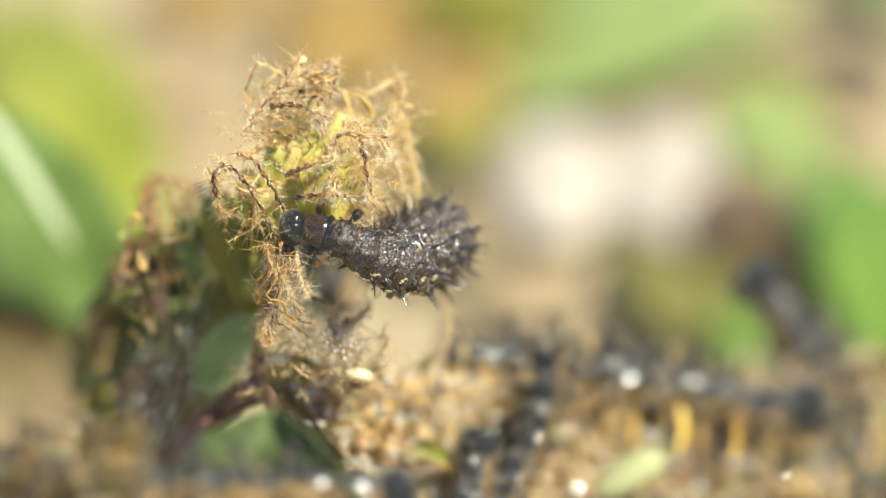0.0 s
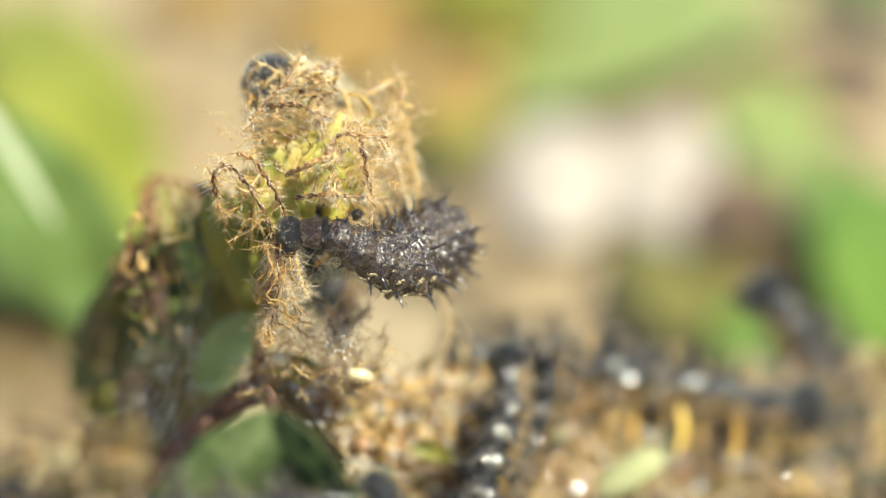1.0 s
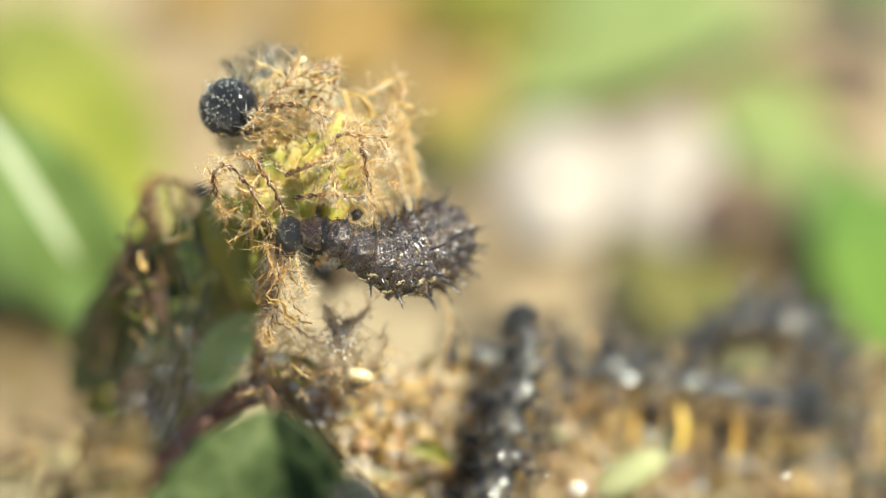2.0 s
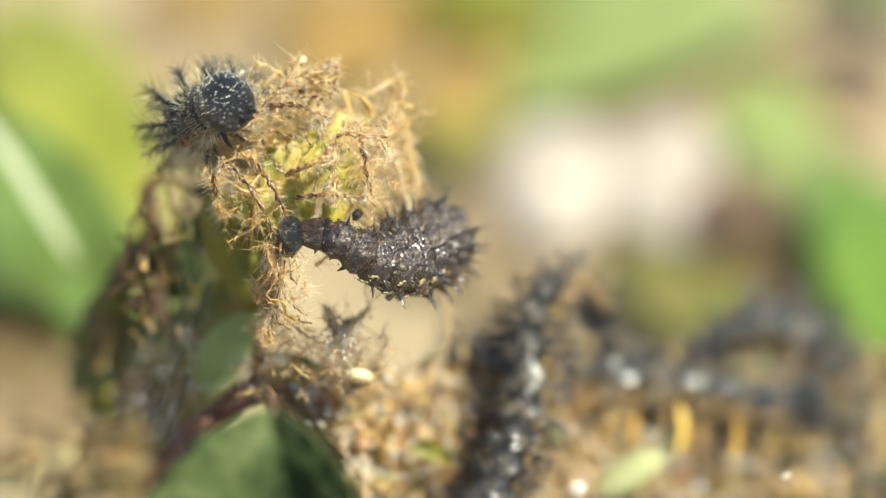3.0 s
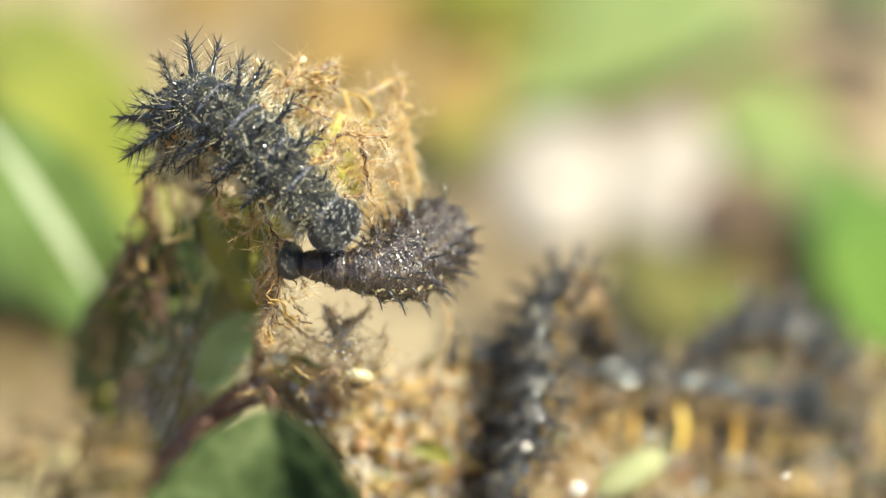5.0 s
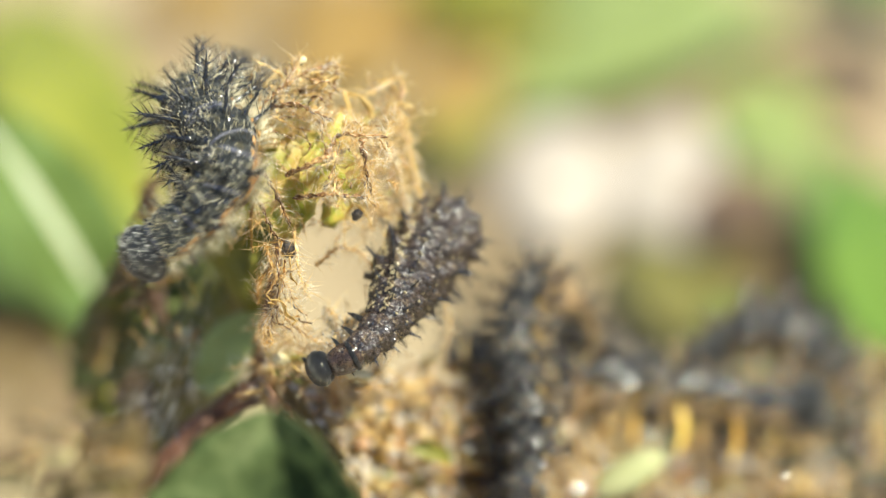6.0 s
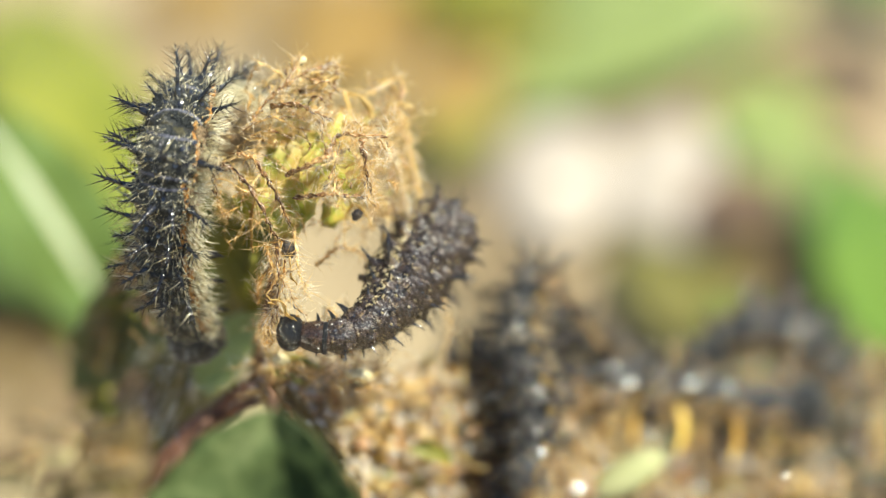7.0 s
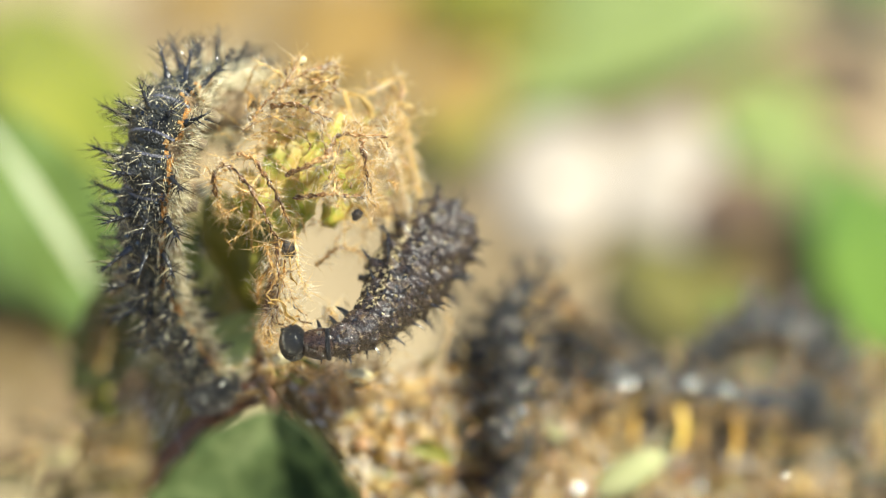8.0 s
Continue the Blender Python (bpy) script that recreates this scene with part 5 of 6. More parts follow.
def build_front_leaf():
    """A dried yellowish leaf that hangs low and nearer than the tip."""
    rng = random.Random(27)
    foot = at((-16.04, -15.35, -22))
    leaf = base_empty("withered_leaf", foot, "dried ochre-brown nettle leaf hanging low in the sun", "nettle leaf")
    rows = []
    for i in range(30):
        t = i / 29
        axis = Vector((-15.9, -8.31, -23)).lerp(Vector((-18.66, -17.70, -20)), t)
        half = 0.4 + 2.2 * math.sin(math.pi * min(1, 0.1 + t * 0.8))
        rows.append([at(axis + Vector((half * s * (1 + 0.3 * noise.noise(Vector((t * 14, s, 3)))), half * s * 0.3,
                                       1.4 * s * s + 0.9 * noise.noise(Vector((t * 6, s * 3, 8)))))) for s in [j / 6 - 1 for j in range(13)]])
    f = Form()
    f.sheet(rows, 0.00012)
    part("blade", under(f, foot), OCHRE, leaf)
    for _ in range(44):
        p = Vector((-17.6, -10.77, -23)) + Vector((rng.uniform(-3.4, 2.6), rng.uniform(-3.5, 2.4), rng.uniform(-1.2, 0.6)))
        line = wander(p, (rng.gauss(0, 1), rng.gauss(0.3, 0.6), rng.gauss(0, 0.3)), rng.uniform(1.2, 3.2), rng, 0.5, 0.0, 9)
        if rng.random() < 0.65:
            shred(leaf, line, rng.uniform(0.1, 0.45), rng, (STRAW, OCHRE, UMBER, OLIVE, OCHRE, UMBER, DARK_LEAF)[rng.randrange(7)])
        else:
            dried_strand(leaf, line, rng.uniform(0.05, 0.12), rng, 24, 0.8)
    f = Form()
    f.tube([at(p) for p in smooth_line([(-18.66, -17.70, -20), (-19.02, -20.37, 0), (-20.06, -20.22, 10), (-21.53, -20.07, 21)], 6)], 0.5 * MM, 8)
    part("petiole", under(f, foot), STEM, leaf, "brownish leaf stalk")


def build_stem():
    rng = random.Random(31)
    foot_z = at((-23.64, -26.42, 23))
    ground_foot = Vector((foot_z.x, foot_z.y, -0.004))
    stem = base_empty("nettle", ground_foot, "reddish hairy nettle stem rising out of the soil", "nettle")
    line = [ground_foot, foot_z] + [at(p) for p in ((-18.67, -15.63, 17), (-15.30, -12.61, 14), (-12.41, -9.42, 13), (-10.56, -7.56, 14), (-7.83, -6.70, 18), (-2.74, -8.46, 23), (3.84, -10.56, 27), (14.11, -12.18, 34), (24.87, -14.55, 41))]
    pts = smooth_line(line, 8)
    f = Form()
    f.tube(pts, [0.6 * MM * (1 - 0.005 * i) for i in range(len(pts))], 14)
    part("stalk", under(f, ground_foot), STEM, stem)
    part("hairs", under(hairs_on(pts, rng, 500, 1.5 * MM, 0.02 * MM), ground_foot), SILK, stem, "fine whitish stem hairs", "stuff")
    # dried leaf sheaths along the stem
    for a, w, mat in ((((-16.3, -15.0, 13), (-14.3, -12.2, 12.5), (-11.7, -8.7, 12.5), (-9.8, -7.9, 12)), 0.75, STEM), (((-17.4, -14.2, 12), (-15.4, -11.6, 12), (-13.0, -9.0, 12)), 0.5, STEM),
                      (((-9.7, -8.0, 10), (-8.0, -10.0, 10), (-5.8, -12.9, 11), (-4.3, -16.0, 12)), 0.8, OCHRE), (((-8.9, -7.6, 9), (-7.2, -9.8, 9.5), (-5.6, -11.8, 10)), 0.5, OCHRE)):
        for _ in range(3):
            shift = Vector([rng.gauss(0, 0.22) for _ in range(3)])
            shred(stem, [p + shift for p in smooth_line(a, 6)], w, rng, mat, "dry_sheath")
    # fresh leaf under the stem
    root = at((-8.5, -7.95, -16))
    hanging = base_empty("nettle_leaf", root, "green nettle leaf hanging folded below the stem", "nettle leaf")
    rows, mids = [], []
    for i in range(43):
        t = i / 42
        mid = Vector((-8.5, -7.95, -16)).lerp(Vector((-8.3, -20.5, -15)), t) + Vector((0.35 * math.sin(5 * t), 0, 0))
        tooth = 1 + 0.05 * abs((i % 4) - 2)
        blunt = math.sqrt(min(1.0, 0.1 + t / 0.07))
        taper = math.sqrt(max(0.0, 1 - max(0.0, (t - 0.55) / 0.45) ** 2))
        left, right = (1.9 + 6.9 * min(t / 0.5, 1) ** 0.8) * taper * tooth * blunt, (1.0 + 4.3 * min(t / 0.5, 1) ** 0.9) * taper * tooth * blunt
        row = []
        for j in range(15):
            q = j / 7 - 1
            half = left if q < 0 else right
            dent = 0.45 * noise.noise(Vector((q * 3, t * 7, 3))) + 0.2 * noise.noise(Vector((q * 9, t * 20, 6)))
            row.append(at(mid + Vector((half * q, -0.12 * half * abs(q), -half * abs(q) * (0.25 if q < 0 else 0.8) + dent))))
        rows.append(row)
        mids.append(row[7] + AWAY * 0.1 * MM)
    f = Form()
    f.sheet(rows, 0.00012)
    part("blade", under(f, root), DEEP, hanging)
    f = Form()
    f.tube(mids, [0.22 * MM * (1.1 - n / 43) for n in range(43)], 7)
    part("midrib", under(f, root), DEEP, hanging)
    f = Form()
    f.tube([at(p) for p in smooth_line([(-10.07, -7.32, 14.5), (-9.5, -7.6, 5), (-8.8, -7.7, -7), (-8.5, -8.05, -16.1)], 6)], [0.3 * MM * (1 - 0.02 * n) for n in range(19)], 9)
    part("petiole", under(f, root), STEM, hanging, "reddish leaf stalk")
    leaf_thing("nettle_leaf", at((-13.55, -7.96, 17)), at((-10.12, -3.30, 15)), 1.7 * MM, 0.3 * MM, LIGHTENED_SAGE, "small pale grey-green leaf beside the stem", "nettle leaf", rng, facing=tuple(UP * 0.6 - AWAY))


def build_nest():
    """The browned leaf that the brood has gnawed, with crumbs, husks and silk on it."""
    rng = random.Random(41)
    foot = at((1.17, -11.64, 21))
    leaf = base_empty("gnawed_leaf", foot, "browned nettle leaf gnawed by caterpillars and strewn with crumbs", "nettle leaf")

    def spot(s, t):
        """s along the leaf from the tip of the nettle, t across it from the upper rim down to the lower one."""
        top = Vector((-9.78, -6.51, 10)).lerp(Vector((29.53, -8.94, 39)), s)
        low = Vector((-1.71, -17.74, 15)).lerp(Vector((28.45, -20.57, 28)), s)
        p = top.lerp(low, t)
        p.y += 3.0 * max(0.0, (s - 0.62) / 0.38) * (1 - t)
        return p + Vector((0, 0.5 * noise.noise(Vector((s * 14, t * 4, 0))), 1.4 * noise.noise(Vector((s * 9, t * 5, 7))) + 0.6 * noise.noise(Vector((s * 30, t * 14, 2)))))

    rows = [[at(spot(i / 60, j / 20) + Vector((0, 0, 2.5))) for j in range(21)] for i in range(61)]
    f = Form()
    f.sheet(rows, 0.00015)
    part("blade", under(f, foot), GNAWED, leaf)
    for i in range(560):
        s, t = rng.random() ** 1.3, rng.random() * 0.75
        line = wander(spot(s, t), (rng.gauss(0, 1), rng.gauss(0, 0.8), rng.gauss(-0.3, 0.4)), rng.uniform(1.5, 4.5), rng, 0.8, 0.0, 10)
        if rng.random() < 0.5:
            shred(leaf, line, rng.uniform(0.05, 0.19), rng, (SHRED, GAUZE, GAUZE, OLIVE, UMBER, PEACH, PEACH, PALE_HUSK, PALE)[rng.randrange(9)])
        else:
            dried_strand(leaf, line, rng.uniform(0.05, 0.11), rng, 34, 0.9)
    for name, mat, words in (("fibre_mat", PEACH, "fine peach-coloured leaf fibres"), ("fibre_mat", VEIN, "fine golden-brown leaf fibres"), ("fibre_mat", GAUZE, "fine pale leaf fibres")):
        f = Form()
        for _ in range(210):
            s, t = rng.random() ** 1.2, rng.random() * 0.8
            line = wander(spot(s, t) + Vector((0, 0, rng.uniform(-0.8, 0.2))), (rng.gauss(0, 0.8), rng.gauss(0, 1), rng.gauss(-0.2, 0.4)), rng.uniform(0.8, 2.6), rng, 0.6, 0.0, 7)
            f.tube([at(p) for p in line], rng.uniform(0.025, 0.06) * MM, 5)
        part(name, under(f, foot), mat, leaf, words, "stuff")
    crumbs = {"litter": (CRUMB, Form(), 1500, 0.24), "frass": (DROPPING, Form(), 1150, 0.22), "chaff": (ORANGE, Form(), 150, 0.34), "husk_litter": (PALE_HUSK, Form(), 110, 0.34)}
    words = {"litter": "tan and brown leaf crumbs", "frass": "dark round droppings", "chaff": "orange and yellow husks", "husk_litter": "pale cream seed husks"}
    for name, (mat, form, count, size) in crumbs.items():
        for _ in range(count):
            s, t = rng.random(), rng.random() * 0.9
            p = at(spot(s, t) + Vector((rng.gauss(0, 0.2), rng.gauss(0, 0.2), rng.uniform(-0.3, 1.6))))
            q = [size * MM * rng.uniform(0.4, 1.3) for _ in range(3)]
            form.lump(p, q, rng, 4, 6, 0.3)
        # every sixth dropping is left flat-faced for added glints
        part(name, glinting(under(form, foot).mesh(name, mat), 24, 6 if name == "frass" else 0), mat, leaf, words[name], "stuff")
    # domes added for glints, turned about halfway between sun and camera
    glint_form = Form()
    for _ in range(520):
        p = spot(rng.random() ** 1.5 * 0.9, rng.random() * 0.85) + Vector((0, 0, rng.uniform(-1.8, -0.6)))
        out = turned((0.25 + rng.gauss(0, 0.3), 0.3 + rng.gauss(0, 0.3), -0.85))
        glint_form.cap(at(p), out, rng.uniform(0.1, 0.2) * MM, 0.95 * MM)
    part("nest_glint", under(glint_form, foot), SILK_AND_GLINT, leaf, "small glossy domes added to glint in the sun", "stuff")
    for _ in range(18):
        p = spot(rng.uniform(0.04, 0.42), rng.uniform(0.15, 0.9)) + Vector((0, 0, rng.uniform(-1.4, -0.4)))
        scrap = Form()
        scrap.lump((0, 0, 0), [rng.uniform(0.25, 0.6) * MM for _ in range(3)], rng, 6, 9, 0.12)
        bit = part("pellet", scrap, (PALE_HUSK, PEACH, GAUZE, CREAM)[rng.randrange(4)], leaf)
        bit.location = at(p) - Vector(foot)
    # torn dark rests towards the far end, and yellow petals of a gnawed flower
    for _ in range(120):
        line = wander(spot(rng.uniform(0.62, 1.0), rng.uniform(0.1, 0.9)) + Vector((0, 0, -0.6)), (rng.gauss(0, 1), rng.gauss(0, 1), rng.gauss(-0.2, 0.3)), rng.uniform(1.5, 4.0), rng, 0.6, 0.0, 9)
        shred(leaf, line, rng.uniform(0.15, 0.5), rng, (DARK_LEAF, UMBER, DARK_LEAF, GNAWED, GAUZE)[rng.randrange(5)])
    for a, b, w, mat in (((-9.6, -5.7, 7), (-6.4, -6.5, 7), 0.5, OLIVE), ((-9.9, -6.6, 8), (-7.6, -7.3, 8), 0.45, BLADE), ((-1.8, -11.2, 13), (0.4, -12.0, 14), 0.5, OLIVE)):
        shred(leaf, smooth_line([a, (Vector(a) + Vector(b)) / 2 + Vector((0, 0.3, -0.2)), b], 5), w, rng, mat, "green_scrap")
    for u, v, mat in ((8.7, -9.0, ORANGE), (9.6, -8.6, AMBER_FLANK), (11.2, -9.3, ORANGE), (12.7, -8.6, AMBER_FLANK), (13.6, -9.1, ORANGE), (15.0, -9.8, AMBER_FLANK), (16.8, -9.6, ORANGE)):
        shred(leaf, smooth_line([(u, v, 22.8), (u + rng.gauss(0.1, 0.2), v - 1.1, 22.5), (u - 0.1, v - rng.uniform(1.8, 2.8), 22.3)], 5), rng.uniform(0.3, 0.5), rng, mat, "petal_rest")
    threads = Form()
    for _ in range(170):
        s, t = rng.random() ** 1.2, rng.random() * 0.6
        p = Vector(spot(s, t)) + Vector((0, 0, rng.uniform(-1.5, 0.5)))
        q = p + Vector((rng.gauss(0, 2.5), rng.gauss(0.5, 1.5), rng.gauss(-0.3, 1.0)))
        mid = (p + q) / 2 + Vector((0, -0.15, 0))
        threads.tube([at(p), at(mid), at(q)], 0.012 * MM, 4)
    part("silk", under(threads, foot), SILK, leaf, "fine glossy silk threads", "stuff")
    # husks; the second, smallest one stands in for a blurred white glint
    for place, size in (((-4.5, -6.85, 5.6), (0.4, 0.4, 0.85)), ((-8.85, -5.95, 5.5), (0.38, 0.38, 0.5)), ((10.53, -12.89, 20), (1.2, 0.9, 2.4))):
        f = Form()
        f.lump((0, 0, 0), [v * MM for v in size], rng, 9, 12, 0.04, False)
        h = part("husk", f, CREAM if size[2] > 2 else PALE_HUSK)
        h.location = at(place) - AWAY * 0.0006
        h.rotation_euler = turned((0.85, 0.5, 0.1) if size[2] > 2 else (1, -0.2, 0.2)).to_track_quat("Z", "Y").to_euler()
        tagged(h, label="cream-coloured empty husk lying on the gnawed leaf", category="husk", group="husks")


build_ground()
pale_blade = build_background()
build_tip()
build_dark_leaf()
build_front_leaf()
build_stem()
build_nest()

brown = Caterpillar("brown", "wet-looking brown caterpillar with short black spines, holding on by its rear", (2.03, 1.73, 7), 2.06, 1.2, rings=12, head=0.47, shape=(0.42, 0.48, 0.57, 0.68, 0.81, 0.93), rear=(1.0, 0.9))
climber = Caterpillar("black", "black spiny caterpillar with orange flank crawling over the nettle tip", (-11.30, 8.10, 9), 1.88, 2.1, rings=12, head=0.84, shape=(0.8, 0.9, 0.97, 1.0), rear=(1.0, 0.9))
riser = Caterpillar("dark", "dark spiny caterpillar climbing up and arching over its neighbours", (2.43, -11.47, 17), 1.42, 1.85, rings=12, head=0.85)
striped = Caterpillar("dark", "dark caterpillar with yellow flank stripe resting on the gnawed leaf", (5.09, -10.42, 23), 1.05, 1.65, rings=12, head=0.85)
leaving = Caterpillar("dark", "dark caterpillar with orange flank creeping away below", (-12.12, -11.70, -18), 1.75, 2.7, rings=12, head=0.85)
lying = Caterpillar("dark", "dark spiny caterpillar lying along the gnawed leaf", (13.05, -8.42, 33), 1.85, 2.6, rings=8, head=0.85)
arched = Caterpillar("dark", "dark spiny caterpillar arching at the far end of the leaf", (22.21, -7.19, 38), 1.9, 1.75, rings=12, head=0.85)
resting = Caterpillar("dark", "dark spiny caterpillar resting upright on the leaf", (26.17, -11.04, 40), 1.4, 1.6, rings=12, head=0.85)


def motions():
    c, back = brown, ((0.25, 0.35, -0.85), (0.0, 0.42, -0.85))
    c.lies(0.0, back, (3.4, 1.75, 15), (-0.05, 0.62, 9.5), (-2.53, -0.70, 2.5), (-4.32, -0.05, 0), (-6.12, 0.87, 0), (-7.95, 1.14, 0))
    c.lies(0.5, back, (3.4, 1.75, 15), (-0.05, 0.62, 9.5), (-2.53, -0.70, 2.5), (-4.32, -0.05, 0), (-6.12, 0.81, 0), (-8.10, 0.87, 0))
    c.lies(1.6, back, (3.4, 1.75, 15), (-0.05, 0.62, 9.5), (-2.53, -0.74, 2.5), (-4.32, -0.10, 0), (-6.12, 0.78, 0), (-8.16, 0.78, 0))
    c.lies(3.5, back, (3.4, 1.75, 15), (-0.05, 0.62, 9.5), (-2.53, -0.80, 2.5), (-4.32, -0.22, 0), (-6.12, 0.69, 0), (-8.07, 0.78, 0))
    c.lies(4.7, back, (3.4, 1.75, 15), (-0.05, 0.62, 9.5), (-2.53, -0.80, 2.5), (-4.32, -0.28, 0), (-6.12, 0.63, 0), (-8.07, 0.78, 0))
    back = ((0.45, 0.1, -0.85), (0.72, -0.55, -0.5))
    c.lies(5.3, ((0.35, 0.25, -0.85), (0.5, 0.0, -0.85)), (3.4, 1.75, 15), (-0.05, 0.95, 9.5), (-2.08, -0.87, 4), (-3.72, -2.37, 0), (-5.67, -3.57, 0), (-7.92, -3.57, 0))
    c.lies(5.8, back, (3.4, 1.75, 15), (-0.05, 0.72, 9.5), (-1.93, -1.48, 5), (-3.13, -3.88, 2.5), (-4.64, -5.54, 1), (-6.44, -6.44, 1))
    c.lies(6.4, back, (3.4, 1.75, 15), (-0.05, 0.72, 9.5), (-2.09, -1.48, 5), (-3.28, -3.73, 2.5), (-5.09, -5.24, 1), (-7.05, -6.08, 1))
    c.lies(6.8, back, (3.4, 1.75, 15), (-0.05, 0.72, 9.5), (-2.09, -1.48, 5), (-3.43, -3.58, 2.5), (-5.39, -4.79, 1), (-7.71, -5.15, 1))
    c.lies(7.0, back, (3.4, 1.75, 15), (-0.05, 0.72, 9.5), (-2.09, -1.48, 5), (-3.58, -3.52, 2.5), (-5.69, -4.64, 1), (-8.13, -4.49, 1))
    c.lies(7.4, back, (3.4, 1.75, 15), (-0.05, 0.72, 9.5), (-2.09, -1.48, 5), (-3.58, -3.58, 2.5), (-5.69, -4.70, 1), (-8.16, -4.40, 1))
    c.lies(8.0, back, (3.4, 1.75, 15), (-0.05, 0.72, 9.5), (-2.09, -1.48, 5), (-3.58, -3.58, 2.5), (-5.54, -4.88, 1), (-7.98, -5.03, 1))

    c = climber
    up = (-0.5, 0.6, -0.6)
    c.lies(0.0, (-0.9, 0.3, 0.2), (-5.60, -4.17, 13), (-6.05, -1.82, 20), (-6.40, 0.69, 26), (-6.42, 3.01, 27), (-6.27, 4.56, 20), (-5.80, 5.54, 13))
    c.lies(0.3, (-0.9, 0.3, 0.2), (-5.60, -4.17, 13), (-6.05, -1.75, 19), (-6.36, 0.95, 24), (-6.38, 3.32, 25), (-6.03, 5.49, 18), (-5.07, 7.38, 11))
    c.lies(0.6, (-0.9, 0.3, 0.2), (-5.60, -4.10, 13), (-6.05, -1.62, 18), (-6.31, 1.17, 22), (-6.38, 3.94, 22), (-5.84, 6.85, 15), (-5.34, 9.16, 9))
    c.lies(0.9, (-0.9, 0.3, 0.15), (-5.60, -3.84, 13), (-6.05, -1.56, 19), (-6.31, 1.33, 22), (-6.50, 3.95, 23), (-6.73, 7.01, 15), (-8.90, 9.03, 7))
    c.lies(1.0, (-0.9, 0.35, 0.1), (-5.60, -3.77, 13), (-6.05, -1.49, 18), (-6.35, 1.33, 21), (-6.64, 4.26, 22), (-7.40, 7.46, 14), (-9.52, 9.12, 8))
    c.lies(1.2, (-0.85, 0.4, 0.0), (-5.60, -3.65, 13), (-6.05, -1.23, 18), (-6.43, 1.65, 20), (-6.94, 4.57, 21), (-8.47, 7.75, 13), (-10.87, 8.62, 6))
    c.lies(1.6, (-0.85, 0.4, -0.05), (-5.60, -3.46, 13), (-6.05, -0.97, 18), (-6.53, 1.97, 20), (-7.12, 4.84, 18), (-9.07, 7.88, 12), (-11.13, 8.44, 5))
    c.lies(2.8, up, (-7.34, 4.29, 24), (-9.04, 5.90, 16), (-11.57, 7.11, 8), (-12.54, 6.88, 0))
    c.lies(3.1, up, (-7.94, 4.59, 22), (-10.92, 6.04, 15), (-13.52, 6.77, 7), (-13.02, 7.12, 3), (-11.28, 8.08, 0))
    c.lies(3.4, up, (-8.26, 4.91, 22), (-11.19, 6.33, 14), (-13.83, 7.23, 7), (-13.53, 7.12, 3), (-12.16, 6.30, -0.5))
    c.lies(3.55, up, (-8.40, 4.56, 21), (-11.26, 6.49, 14), (-13.78, 7.20, 6), (-13.66, 7.12, 3), (-12.70, 5.97, -0.5))
    c.lies(3.7, up, (-8.56, 4.72, 21), (-11.31, 6.62, 13), (-13.78, 7.51, 6), (-13.63, 6.79, 2), (-12.98, 5.06, -0.7))
    c.lies(4.0, up, (-8.85, 5.02, 20), (-11.42, 6.91, 12), (-13.78, 7.51, 6), (-13.57, 6.63, 2), (-13.02, 5.23, 0), (-12.13, 3.62, -1))
    c.lies(4.2, up, (-9.18, 5.67, 20), (-11.42, 7.00, 12), (-13.73, 6.75, 5), (-13.17, 6.88, 0), (-11.77, 5.06, -1.05), (-9.61, 4.95, -1.4))
    c.lies(4.4, up, (-9.46, 5.97, 19), (-11.69, 5.82, 11), (-14.03, 6.59, 5), (-13.02, 7.03, 0), (-10.88, 5.66, -1.05), (-7.73, 4.90, -1.4))
    c.lies(4.5, up, (-9.56, 6.07, 19), (-11.76, 6.54, 11), (-14.03, 7.11, 5), (-12.96, 6.88, 0), (-10.28, 5.66, -1.05), (-6.62, 4.75, -1.4))
    c.lies(4.7, up, (-9.75, 6.27, 18), (-12.01, 5.97, 11), (-14.03, 6.59, 5), (-12.72, 7.03, 0), (-9.07, 4.90, -1.4), (-5.04, 3.31, -1.4))
    c.lies(5.3, up, (-10.07, 6.59, 18), (-12.12, 6.10, 10), (-13.98, 6.87, 4), (-12.42, 7.63, 0), (-9.83, 5.51, -1.05), (-7.58, 2.12, -1.4), (-6.68, 0.03, -1.4))
    c.lies(5.8, up, (-9.75, 5.63, 18), (-11.42, 7.22, 12), (-13.17, 7.76, 6), (-13.08, 7.16, 2.5), (-11.52, 5.98, 0), (-9.83, 4.51, -1), (-8.78, 1.82, -1.2), (-8.47, -0.72, -1.4))
    c.lies(5.9, up, (-9.75, 5.63, 18), (-11.42, 7.22, 12), (-13.11, 7.76, 6), (-13.08, 7.10, 2.5), (-11.37, 5.83, 0), (-10.13, 4.21, -1), (-10.28, 2.12, -1), (-11.48, -0.27, -1))
    c.lies(6.0, up, (-9.75, 5.63, 18), (-11.42, 7.22, 12), (-13.07, 7.76, 6), (-13.08, 7.10, 2.5), (-11.67, 5.68, 0), (-11.34, 4.22, -0.7), (-12.98, 1.83, -0.7), (-15.85, -0.21, -0.4))
    c.lies(6.1, up, (-9.82, 5.63, 18), (-11.42, 7.22, 12), (-13.01, 7.76, 6), (-13.02, 7.10, 2.5), (-11.97, 5.53, 0), (-11.79, 4.22, -0.7), (-14.05, 1.83, -0.3), (-17.52, -0.27, 0))
    c.lies(6.3, up, (-9.88, 5.60, 17), (-11.42, 7.22, 12), (-12.95, 7.82, 6), (-12.93, 7.10, 2.5), (-12.18, 5.38, 0), (-12.47, 3.93, -0.3), (-14.07, 1.53, 0), (-17.17, -0.88, 1.5))
    up = (-0.6, 0.4, -0.65)
